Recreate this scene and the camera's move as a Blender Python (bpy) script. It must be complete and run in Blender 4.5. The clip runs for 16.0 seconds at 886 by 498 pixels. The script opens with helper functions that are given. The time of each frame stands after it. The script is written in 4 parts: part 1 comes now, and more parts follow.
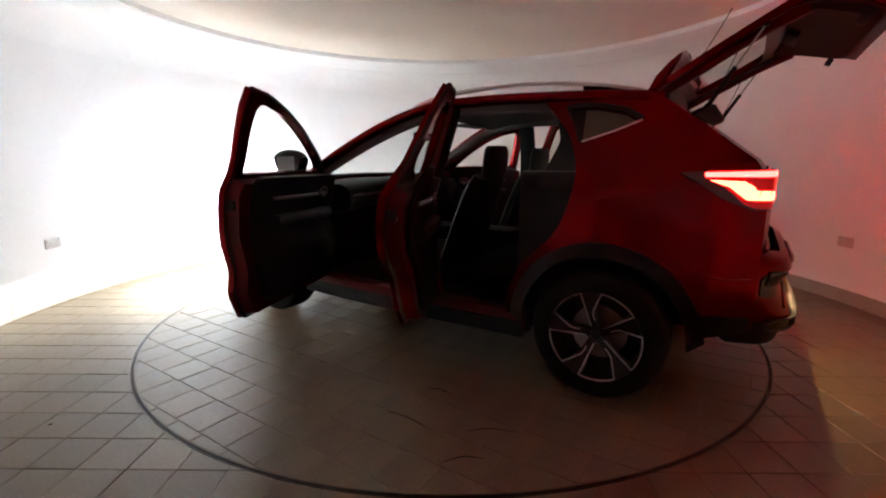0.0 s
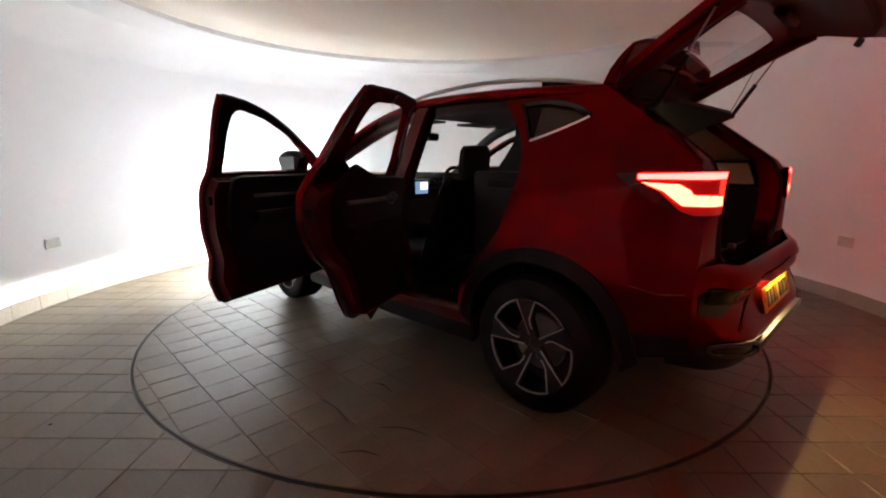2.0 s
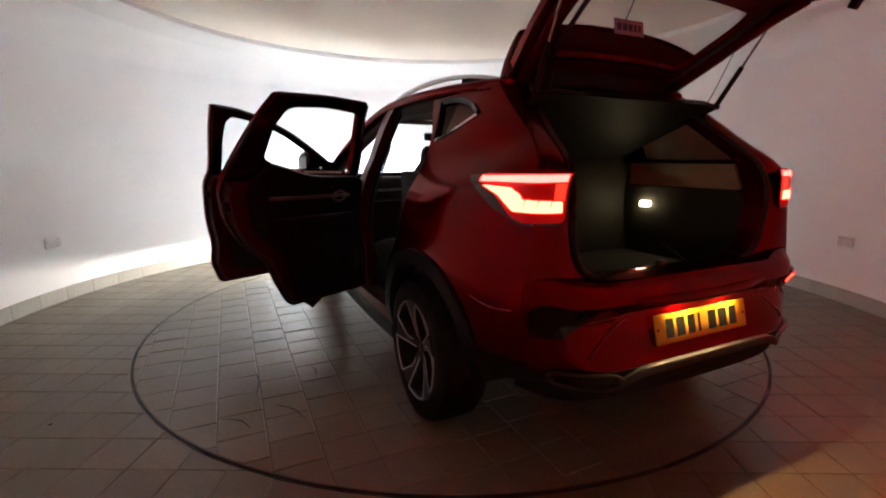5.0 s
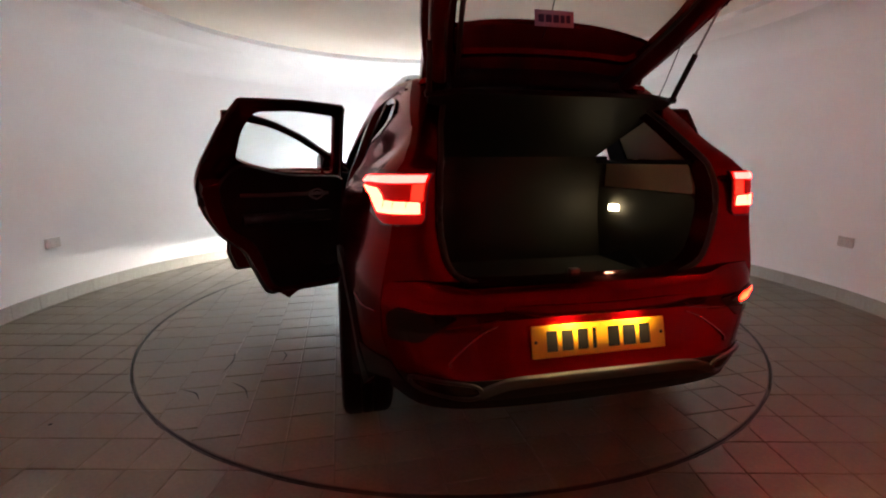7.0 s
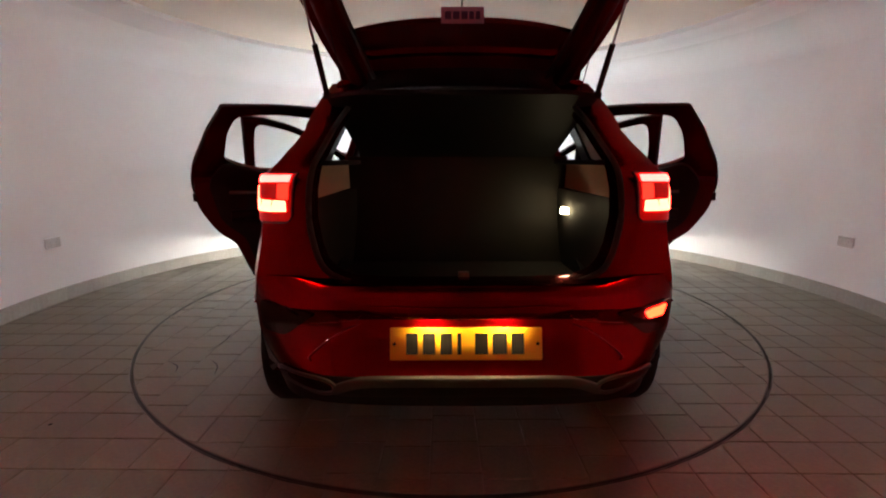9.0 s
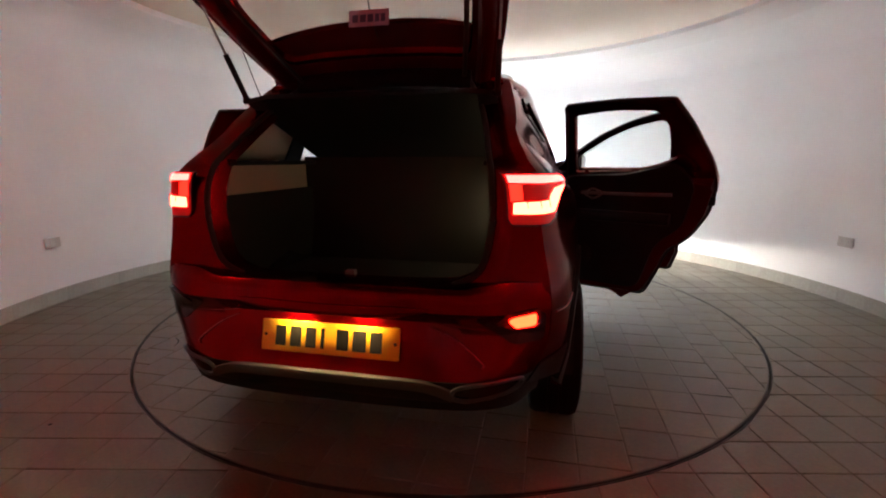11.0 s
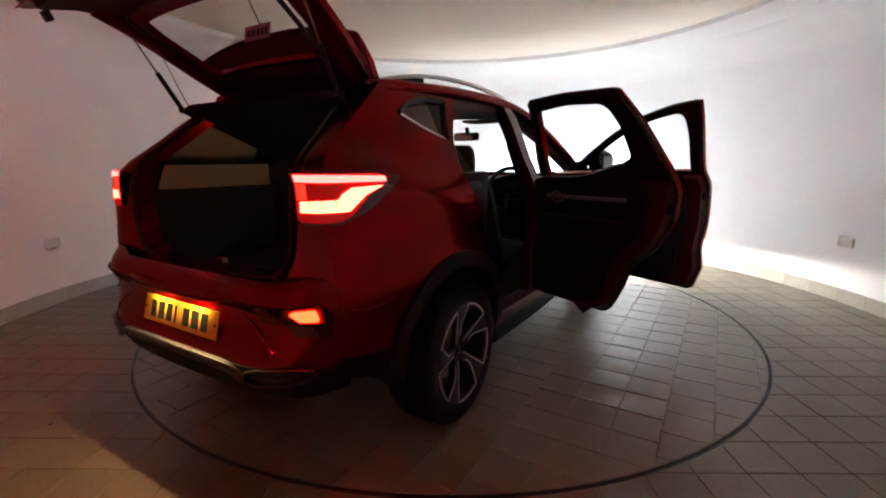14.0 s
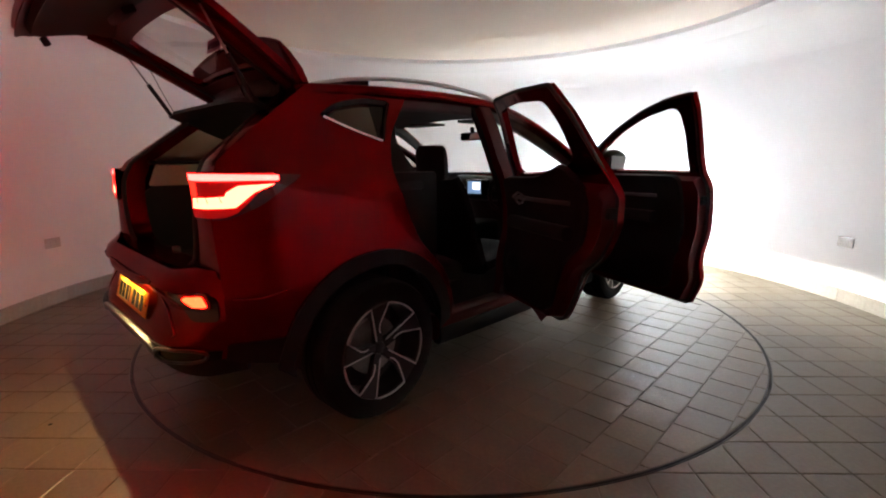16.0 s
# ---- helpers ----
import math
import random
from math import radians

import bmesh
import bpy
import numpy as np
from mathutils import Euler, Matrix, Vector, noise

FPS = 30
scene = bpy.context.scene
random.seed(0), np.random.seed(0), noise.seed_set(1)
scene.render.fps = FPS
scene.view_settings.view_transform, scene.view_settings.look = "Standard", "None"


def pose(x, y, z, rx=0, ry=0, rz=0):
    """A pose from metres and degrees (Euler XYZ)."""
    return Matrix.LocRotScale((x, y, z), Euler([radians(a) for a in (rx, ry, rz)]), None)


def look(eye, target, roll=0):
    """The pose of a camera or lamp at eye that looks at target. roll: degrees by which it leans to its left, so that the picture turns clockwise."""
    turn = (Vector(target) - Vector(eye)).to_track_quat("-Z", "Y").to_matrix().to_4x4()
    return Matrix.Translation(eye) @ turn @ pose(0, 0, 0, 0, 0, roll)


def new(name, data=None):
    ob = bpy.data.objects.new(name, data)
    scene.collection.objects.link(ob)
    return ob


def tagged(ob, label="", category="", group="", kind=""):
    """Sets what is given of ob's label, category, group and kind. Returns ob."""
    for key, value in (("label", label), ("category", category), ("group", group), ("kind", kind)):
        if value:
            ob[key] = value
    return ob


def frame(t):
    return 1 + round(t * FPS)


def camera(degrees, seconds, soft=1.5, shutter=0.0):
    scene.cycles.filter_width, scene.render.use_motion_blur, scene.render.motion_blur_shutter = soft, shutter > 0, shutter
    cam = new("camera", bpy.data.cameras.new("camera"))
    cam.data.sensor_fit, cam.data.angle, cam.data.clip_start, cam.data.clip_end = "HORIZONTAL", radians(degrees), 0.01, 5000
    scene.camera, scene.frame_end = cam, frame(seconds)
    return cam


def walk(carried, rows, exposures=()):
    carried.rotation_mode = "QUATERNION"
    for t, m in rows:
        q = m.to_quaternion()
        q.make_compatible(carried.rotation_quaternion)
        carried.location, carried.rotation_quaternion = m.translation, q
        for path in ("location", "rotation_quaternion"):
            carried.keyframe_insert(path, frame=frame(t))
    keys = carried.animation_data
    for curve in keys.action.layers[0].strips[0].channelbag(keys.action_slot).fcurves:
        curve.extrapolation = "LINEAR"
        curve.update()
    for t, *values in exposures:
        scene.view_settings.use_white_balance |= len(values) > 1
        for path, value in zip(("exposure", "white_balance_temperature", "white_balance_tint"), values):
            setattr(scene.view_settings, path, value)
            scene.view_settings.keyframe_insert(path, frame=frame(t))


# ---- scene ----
from mathutils import geometry

cam = camera(88.48, 16.0, soft=2.0)
EYE = (0.0, -3.679, 1.208)
YAW, TILT = radians(-0.692), radians(11.017)
AIM = (EYE[0] + math.sin(YAW) * math.cos(TILT), EYE[1] + math.cos(YAW) * math.cos(TILT), EYE[2] - math.sin(TILT))
walk(cam, [(0.0, look(EYE, AIM, -0.12)), (16.0, look(EYE, AIM, -0.12))], exposures=[(0.0, 0.17), (3.0, 0.10), (7.0, 0.24), (9.0, 0.32), (12.0, 0.26), (14.5, 0.12), (16.0, 0.17)])

# world: a closed room at night, only a trace of light outside
world = bpy.data.worlds.new("world")
scene.world = world
world.use_nodes = True
world.node_tree.nodes["Background"].inputs[0].default_value = (0.02, 0.02, 0.025, 1)
world.node_tree.nodes["Background"].inputs[1].default_value = 0.05

HEAD_POWER = 20000.0
DRL_POWER = 1500.0
BEAM_POWER = 15500.0
TAIL_POWER = 60.0
FOG_POWER = 120.0
PLATE_POWER = 1700.0
BOOT_POWER = 36.0

R_DISC = 2.22
R_WALL = 3.40


# ---- materials ----
def material(name, color, rough=0.5, metal=0.0, grain=0.0, grain_scale=60.0, bump=0.0, stain=0.0, stain_scale=2.0,
             coat=0.0, spread=0.0, spec=0.5, rough_var=0.0):
    m = bpy.data.materials.new(name)
    m.use_nodes = True
    nt = m.node_tree
    b = nt.nodes["Principled BSDF"]
    b.inputs["Base Color"].default_value = (*color, 1)
    b.inputs["Roughness"].default_value = rough
    b.inputs["Metallic"].default_value = metal
    b.inputs["Coat Weight"].default_value = coat
    b.inputs["Coat Roughness"].default_value = 0.04
    b.inputs["Specular IOR Level"].default_value = spec
    co = nt.nodes.new("ShaderNodeTexCoord").outputs["Object"]

    def noise_node(scale, detail):
        n = nt.nodes.new("ShaderNodeTexNoise")
        n.inputs["Scale"].default_value = scale
        n.inputs["Detail"].default_value = detail
        nt.links.new(co, n.inputs["Vector"])
        return n.outputs["Fac"]

    def scaled(fac, amount):
        n = nt.nodes.new("ShaderNodeMapRange")
        n.inputs["From Min"].default_value, n.inputs["From Max"].default_value = 0.3, 0.7
        n.inputs["To Min"].default_value, n.inputs["To Max"].default_value = 1 - amount, 1 + amount
        nt.links.new(fac, n.inputs["Value"])
        return n.outputs["Result"]

    factors = []
    if grain or bump:
        fine = noise_node(grain_scale, 4)
    if grain:
        factors.append(scaled(fine, grain))
    if stain:
        big = noise_node(stain_scale, 5)
        factors.append(scaled(big, stain))
    if spread:
        info = nt.nodes.new("ShaderNodeObjectInfo")
        n = nt.nodes.new("ShaderNodeMapRange")
        n.inputs["To Min"].default_value, n.inputs["To Max"].default_value = 1 - spread, 1 + spread
        nt.links.new(info.outputs["Random"], n.inputs["Value"])
        factors.append(n.outputs["Result"])
    if factors:
        value = factors[0]
        for f in factors[1:]:
            mul = nt.nodes.new("ShaderNodeMath")
            mul.operation = "MULTIPLY"
            nt.links.new(value, mul.inputs[0])
            nt.links.new(f, mul.inputs[1])
            value = mul.outputs[0]
        vm = nt.nodes.new("ShaderNodeVectorMath")
        vm.operation = "SCALE"
        vm.inputs[0].default_value = color
        nt.links.new(value, vm.inputs["Scale"])
        nt.links.new(vm.outputs[0], b.inputs["Base Color"])
    if rough_var:
        rn = nt.nodes.new("ShaderNodeMapRange")
        rn.inputs["To Min"].default_value, rn.inputs["To Max"].default_value = rough - rough_var, rough + rough_var
        nt.links.new(noise_node(stain_scale * 3, 4), rn.inputs["Value"])
        nt.links.new(rn.outputs["Result"], b.inputs["Roughness"])
    if bump:
        bp = nt.nodes.new("ShaderNodeBump")
        bp.inputs["Strength"].default_value = bump
        bp.inputs["Distance"].default_value = 0.002
        nt.links.new(fine, bp.inputs["Height"])
        nt.links.new(bp.outputs["Normal"], b.inputs["Normal"])
    return m


def glowing(name, color, strength, base=(0.1, 0.1, 0.1)):
    m = bpy.data.materials.new(name)
    m.use_nodes = True
    b = m.node_tree.nodes["Principled BSDF"]
    b.inputs["Base Color"].default_value = (*base, 1)
    b.inputs["Emission Color"].default_value = (*color, 1)
    b.inputs["Emission Strength"].default_value = strength
    b.inputs["Roughness"].default_value = 0.3
    return m


def clear_glass(name, tint, gloss=1.0):
    m = bpy.data.materials.new(name)
    m.use_nodes = True
    nt = m.node_tree
    nt.nodes.remove(nt.nodes["Principled BSDF"])
    out = nt.nodes["Material Output"]
    tr = nt.nodes.new("ShaderNodeBsdfTransparent")
    tr.inputs["Color"].default_value = (*tint, 1)
    gl = nt.nodes.new("ShaderNodeBsdfGlossy")
    gl.inputs["Roughness"].default_value = 0.01
    lw = nt.nodes.new("ShaderNodeLayerWeight")
    lw.inputs["Blend"].default_value = 0.5
    pw = nt.nodes.new("ShaderNodeMath")
    pw.operation = "POWER"
    pw.inputs[1].default_value = 4.0
    nt.links.new(lw.outputs["Facing"], pw.inputs[0])
    fr = nt.nodes.new("ShaderNodeMath")
    fr.operation = "MULTIPLY_ADD"
    fr.inputs[1].default_value, fr.inputs[2].default_value = 0.5 * gloss, 0.045 * gloss
    nt.links.new(pw.outputs[0], fr.inputs[0])
    mix = nt.nodes.new("ShaderNodeMixShader")
    nt.links.new(fr.outputs[0], mix.inputs[0])
    nt.links.new(tr.outputs[0], mix.inputs[1])
    nt.links.new(gl.outputs[0], mix.inputs[2])
    nt.links.new(mix.outputs[0], out.inputs[0])
    return m


WALL = material("white_wall_paint", (0.895, 0.893, 0.89), 0.6, grain=0.02, grain_scale=120, bump=0.12, stain=0.03, stain_scale=1.2)
CEILING = material("ceiling_paint", (0.90, 0.83, 0.73), 0.7, grain=0.02, grain_scale=90, bump=0.1, stain=0.03, stain_scale=1.0)
TILE = material("brown_grey_floor_tile", (0.130, 0.101, 0.062), 0.38, grain=0.13, grain_scale=55, bump=0.35, stain=0.20, stain_scale=1.6, spread=0.08, rough_var=0.14)
GROUT = material("dark_grout", (0.112, 0.087, 0.054), 0.85, grain=0.2, grain_scale=80, bump=0.3)
SKIRT = material("grey_skirting_tile", (0.35, 0.33, 0.285), 0.45, grain=0.08, grain_scale=50, bump=0.15, stain=0.1, stain_scale=4, spread=0.05)
STEEL_EDGE = material("dark_steel_edge", (0.05, 0.045, 0.04), 0.5, metal=0.6, grain=0.2, grain_scale=40)
SOCKET = material("socket_plastic", (0.60, 0.585, 0.55), 0.35, grain=0.02)
SOCKET_DARK = material("socket_slots", (0.38, 0.37, 0.35), 0.5)
PAINT = material("red_metallic_paint", (0.145, 0.0006, 0.0018), 0.22, metal=0.9, grain=0.06, grain_scale=900, coat=0.4, spec=0.06)
PAINT.node_tree.nodes["Principled BSDF"].inputs["Coat IOR"].default_value = 1.30
PAINT.node_tree.nodes["Principled BSDF"].inputs["Coat Roughness"].default_value = 0.015
PAINT.node_tree.nodes["Principled BSDF"].inputs["Specular Tint"].default_value = (0.35, 0.02, 0.03, 1)
# body red for inner faces, with their shade put into a darker base
SHADED_INNER_PAINT = material("red_inner_paint_shaded", (0.060, 0.0007, 0.0018), 0.42, metal=0.3, coat=0.12, spec=0.1, grain=0.05, grain_scale=300)
BLACK = material("black_plastic", (0.0100, 0.0096, 0.0108), 0.55, spec=0.14, grain=0.15, grain_scale=200, bump=0.3)
GLOSS_BLACK = material("gloss_black", (0.006, 0.006, 0.007), 0.12, spec=0.35, grain=0.05)
RUBBER = material("tyre_rubber", (0.007, 0.007, 0.007), 0.8, spec=0.16, grain=0.2, grain_scale=120, bump=0.3)
SEAL = material("rubber_seal", (0.01, 0.01, 0.01), 0.6, grain=0.1)
FABRIC = material("dark_seat_leather", (0.007, 0.0066, 0.007), 0.65, spec=0.15, grain=0.15, grain_scale=160, bump=0.4)
HEADLINER = material("grey_headliner", (0.10, 0.095, 0.09), 0.9, grain=0.08, grain_scale=200, bump=0.2)
BOOT_TRIM = material("grey_boot_trim", (0.017, 0.0148, 0.011), 0.7, grain=0.15, grain_scale=150, bump=0.4)
# beige lining, its base raised to carry the boot lamp's light
LIT_TRIM = material("lit_beige_trim", (0.60, 0.53, 0.37), 0.65, grain=0.08, grain_scale=150, bump=0.3)
GATE_TRIM = material("dark_grey_trim", (0.026, 0.022, 0.019), 0.7, spec=0.12, grain=0.12, grain_scale=160, bump=0.3)
CARPET = material("dark_carpet", (0.012, 0.011, 0.010), 0.95, grain=0.3, grain_scale=260, bump=0.6)
SILVER = material("silver_plastic", (0.06, 0.06, 0.064), 0.40, metal=0.8, grain=0.03, rough_var=0.05)
DULL = material("dull_grey_trim", (0.10, 0.095, 0.095), 0.35, metal=0.5, grain=0.05)
CHROME = material("chrome", (0.75, 0.75, 0.76), 0.12, metal=1.0, grain=0.02)
RAIL = material("brushed_rail", (0.60, 0.59, 0.58), 0.28, metal=0.9, grain=0.04, grain_scale=300)
RIM_DARK = material("dark_rim_paint", (0.012, 0.012, 0.013), 0.4, metal=0.2, spec=0.3, grain=0.05)
RIM_CUT = material("diamond_cut_rim", (0.42, 0.42, 0.44), 0.42, metal=0.35, grain=0.05, grain_scale=400)
STEEL = material("brake_steel", (0.25, 0.24, 0.23), 0.4, metal=0.9, grain=0.15, grain_scale=80)
WINDOW = clear_glass("window_glass", (0.93, 0.96, 0.95))
REAR_GLASS = clear_glass("rear_window_glass", (0.74, 0.73, 0.72))
PRIVACY = clear_glass("privacy_glass", (0.35, 0.36, 0.36))
LENS = material("dark_red_lens", (0.10, 0.004, 0.004), 0.08, grain=0.03, coat=1.0)
LENS_LIT = glowing("lit_red_lens", (1.0, 0.004, 0.003), 0.18, base=(0.12, 0.004, 0.004))
LENS_SMOKE = material("smoked_lens", (0.02, 0.004, 0.005), 0.08, grain=0.03, coat=1.0)
PLATE = material("yellow_plate", (0.85, 0.43, 0.015), 0.35, grain=0.03, grain_scale=200)
INK = material("black_ink", (0.012, 0.012, 0.012), 0.7, spec=0.15, grain=0.05)
CARD = material("purple_card", (0.50, 0.24, 0.36), 0.6, grain=0.08, grain_scale=80)
CARD_INK = material("card_print", (0.08, 0.03, 0.09), 0.6, grain=0.05)
CREASE = material("polished_red_edge", (0.30, 0.01, 0.02), 0.08, metal=0.6, grain=0.02, coat=1.0)
MIRROR = material("mirror_glass", (0.30, 0.30, 0.31), 0.06, metal=1.0, grain=0.01)
HEAD_GLOW = glowing("headlamp_glow", (0.87, 0.945, 1.0), HEAD_POWER)
BEAM_GLOW = glowing("front_fog_glow", (1.0, 0.94, 0.84), BEAM_POWER)
DRL_GLOW = glowing("daytime_lamp_glow", (0.80, 0.90, 1.0), DRL_POWER)
TAIL_GLOW = glowing("tail_lamp_glow", (1.0, 0.0105, 0.0085), TAIL_POWER)
TAIL_DIM = glowing("tail_lamp_soft_glow", (1.0, 0.018, 0.008), TAIL_POWER * 0.05)
TAIL_HOT = glowing("brake_lamp_glow", (1.0, 0.0190, 0.0098), TAIL_POWER)
FOG_GLOW = glowing("fog_lamp_glow", (1.0, 0.0034, 0.0009), FOG_POWER)
PLATE_GLOW = glowing("plate_lamp_glow", (1.0, 0.64, 0.27), PLATE_POWER)
BOOT_GLOW = glowing("boot_lamp_glow", (1.0, 0.80, 0.45), BOOT_POWER)
SCREEN_GLOW = glowing("screen_glow", (0.30, 0.48, 0.80), 0.6)
SCREEN_MARK = glowing("screen_mark_glow", (0.95, 0.97, 1.0), 1.6)


# ---- mesh helpers ----
def mesh_object(name, bm, mat, parent=None, label="", smooth=40.0):
    me = bpy.data.meshes.new(name)
    bm.normal_update()
    bm.to_mesh(me)
    bm.free()
    me.materials.append(mat)
    if smooth:
        me.shade_smooth()
        me.set_sharp_from_angle(angle=radians(smooth))
    ob = new(name, me)
    if parent:
        ob.parent = parent
    if label:
        ob["label"] = label
    return ob


def part(name, bm, mat, parent, label="", smooth=40.0):
    return mesh_object(name, bm, mat, parent, label, smooth)


def thing(name, label, category, group="", kind=""):
    ob = new(name)
    ob.empty_display_size = 0.1
    return tagged(ob, label, category, group, kind)


def smooth_table(xs, ys, width):
    """A smoothed table to look values up in."""
    g = np.linspace(xs[0], xs[-1], 400)
    v = np.interp(g, xs, ys)
    n = max(1, int(width / (g[1] - g[0])))
    k = np.ones(n) / n
    pad = np.concatenate([np.full(n, v[0]), v, np.full(n, v[-1])])
    v = np.convolve(pad, k, "same")[n:-n]
    return lambda x: float(np.interp(x, g, v))


def rounded(points, radius=0.03, steps=5):
    """A closed outline with its corners rounded; a point may carry its own radius as third number."""
    out = []
    n = len(points)
    for i in range(n):
        p = Vector(points[i][:2])
        a, b = Vector(points[i - 1][:2]), Vector(points[(i + 1) % n][:2])
        r = points[i][2] if len(points[i]) > 2 else radius
        da, db = a - p, b - p
        r = min(r, da.length * 0.45, db.length * 0.45)
        if r < 0.003:
            out.append(tuple(p))
            continue
        s, e = p + da.normalized() * r, p + db.normalized() * r
        for k in range(steps + 1):
            t = k / steps
            out.append(tuple(s * (1 - t) ** 2 + p * 2 * t * (1 - t) + e * t * t))
    return out


def inside(x, y, poly):
    c = False
    j = len(poly) - 1
    for i in range(len(poly)):
        (xi, yi), (xj, yj) = poly[i], poly[j]
        if (yi > y) != (yj > y) and x < (xj - xi) * (y - yi) / (yj - yi) + xi:
            c = not c
        j = i
    return c


def densify(poly, step):
    out = []
    for i in range(len(poly)):
        a, b = poly[i], poly[(i + 1) % len(poly)]
        n = max(1, int(math.hypot(b[0] - a[0], b[1] - a[1]) / step))
        out += [(a[0] + (b[0] - a[0]) * k / n, a[1] + (b[1] - a[1]) * k / n) for k in range(n)]
    return out


def flat_fill(outline, holes=(), step=0.05):
    """Triangles that fill an outline in the plane, with holes."""
    loops = [densify(outline, step)] + [densify(h, step) for h in holes]
    pts, edges = [], []
    for lp in loops:
        s = len(pts)
        pts += lp
        edges += [(s + i, s + (i + 1) % len(lp)) for i in range(len(lp))]
    xs, ys = [p[0] for p in loops[0]], [p[1] for p in loops[0]]
    rim = np.array(pts)
    nx, ny = int((max(xs) - min(xs)) / step) + 1, int((max(ys) - min(ys)) / step) + 1
    for i in range(nx + 1):
        for j in range(ny + 1):
            x, y = min(xs) + i * step, min(ys) + j * step
            if inside(x, y, loops[0]) and not any(inside(x, y, h) for h in loops[1:]):
                if np.min(np.hypot(rim[:, 0] - x, rim[:, 1] - y)) > step * 0.45:
                    pts.append((x, y))
    v, _, f, *_ = geometry.delaunay_2d_cdt([Vector(p) for p in pts], edges, [], 0, 1e-5)
    keep = []
    for t in f:
        cx, cy = sum(v[i][0] for i in t) / 3, sum(v[i][1] for i in t) / 3
        if inside(cx, cy, loops[0]) and not any(inside(cx, cy, h) for h in loops[1:]):
            keep.append(t)
    return [tuple(p) for p in v], keep


def surface(name, outline, place, mat, parent, holes=(), step=0.06, thick=0.018, core=(0, 0, 0.8), label="", smooth=40.0, away=True):
    """A panel: an outline in the plane, laid onto the curved surface that place(u, v) gives, with thickness towards the core."""
    v, f = flat_fill(outline, holes, step)
    bm = bmesh.new()
    vs = [bm.verts.new(place(*p)) for p in v]
    for t in f:
        try:
            bm.faces.new([vs[i] for i in t])
        except ValueError:
            pass
    for w in [w for w in bm.verts if not w.link_faces]:
        bm.verts.remove(w)
    bm.normal_update()
    core = Vector(core)
    total = sum((fa.normal.dot(Vector((fa.calc_center_median() - core).to_tuple())) * fa.calc_area() for fa in bm.faces), 0.0)
    if (total < 0) == away:
        bmesh.ops.reverse_faces(bm, faces=bm.faces[:])
    if thick:
        thicken(bm, thick)
    return part(name, bm, mat, parent, label, smooth)


def thicken(bm, thick):
    """Gives a sheet thickness against its normals."""
    bm.normal_update()
    faces = bm.faces[:]
    verts = bm.verts[:]
    rim = [e for e in bm.edges if len(e.link_faces) == 1]
    ways = []
    for e in rim:
        lp = e.link_loops[0]
        ways.append((lp.vert, lp.link_loop_next.vert))
    back = {w: bm.verts.new(w.co - w.normal * thick) for w in verts}
    for fa in faces:
        bm.faces.new([back[w] for w in reversed(fa.verts)])
    for a, b in ways:
        bm.faces.new([b, a, back[a], back[b]])


def loft(rows, closed=False, cap=False):
    """Quads between rows of points."""
    bm = bmesh.new()
    vs = [[bm.verts.new(p) for p in r] for r in rows]
    n = len(rows[0])
    for a, b in zip(vs, vs[1:]):
        for i in range(n if closed else n - 1):
            j = (i + 1) % n
            bm.faces.new([a[i], a[j], b[j], b[i]])
    if cap:
        bm.faces.new(list(reversed(vs[0])))
        bm.faces.new(vs[-1])
    bmesh.ops.recalc_face_normals(bm, faces=bm.faces[:])
    return bm


def curve_points(pts, n):
    """Points along a smooth line through the given ones."""
    p = [Vector(q) for q in pts]
    p = [p[0] * 2 - p[1]] + p + [p[-1] * 2 - p[-2]]
    out = []
    for i in range(1, len(p) - 2):
        for k in range(n):
            t = k / n
            out.append(0.5 * ((2 * p[i]) + (p[i + 1] - p[i - 1]) * t + (2 * p[i - 1] - 5 * p[i] + 4 * p[i + 1] - p[i + 2]) * t * t
                              + (3 * p[i] - p[i - 1] - 3 * p[i + 1] + p[i + 2]) * t ** 3))
    return out + [p[-2]]


def sweep(pts, w, h, n=4, up=(0, 0, 1), sides=10, power=4.0, taper=None):
    """A bar of rounded section (w across, h along up) along a smooth line."""
    line = curve_points(pts, n) if n > 1 else [Vector(p) for p in pts]
    up = Vector(up)
    rows = []
    for i, p in enumerate(line):
        d = (line[min(i + 1, len(line) - 1)] - line[max(i - 1, 0)]).normalized()
        a = d.cross(up).normalized()
        b = a.cross(d).normalized()
        k = taper(i / (len(line) - 1)) if taper else 1.0
        row = []
        for s in range(sides):
            t = 2 * math.pi * (s + 0.5) / sides
            c, q = math.cos(t), math.sin(t)
            row.append(p + a * (math.copysign(abs(c) ** (2 / power), c) * w / 2 * k) + b * (math.copysign(abs(q) ** (2 / power), q) * h / 2 * k))
        rows.append(row)
    return loft(rows, closed=True, cap=True)


def box(x0, x1, y0, y1, z0, z1, bevel=0.01, seg=2):
    bm = bmesh.new()
    bmesh.ops.create_cube(bm, size=1)
    for v in bm.verts:
        v.co = ((x0 + x1) / 2 + v.co.x * (x1 - x0), (y0 + y1) / 2 + v.co.y * (y1 - y0), (z0 + z1) / 2 + v.co.z * (z1 - z0))
    if bevel:
        bmesh.ops.bevel(bm, geom=bm.edges[:] , offset=bevel, segments=seg, profile=0.5, affect="EDGES")
    return bm


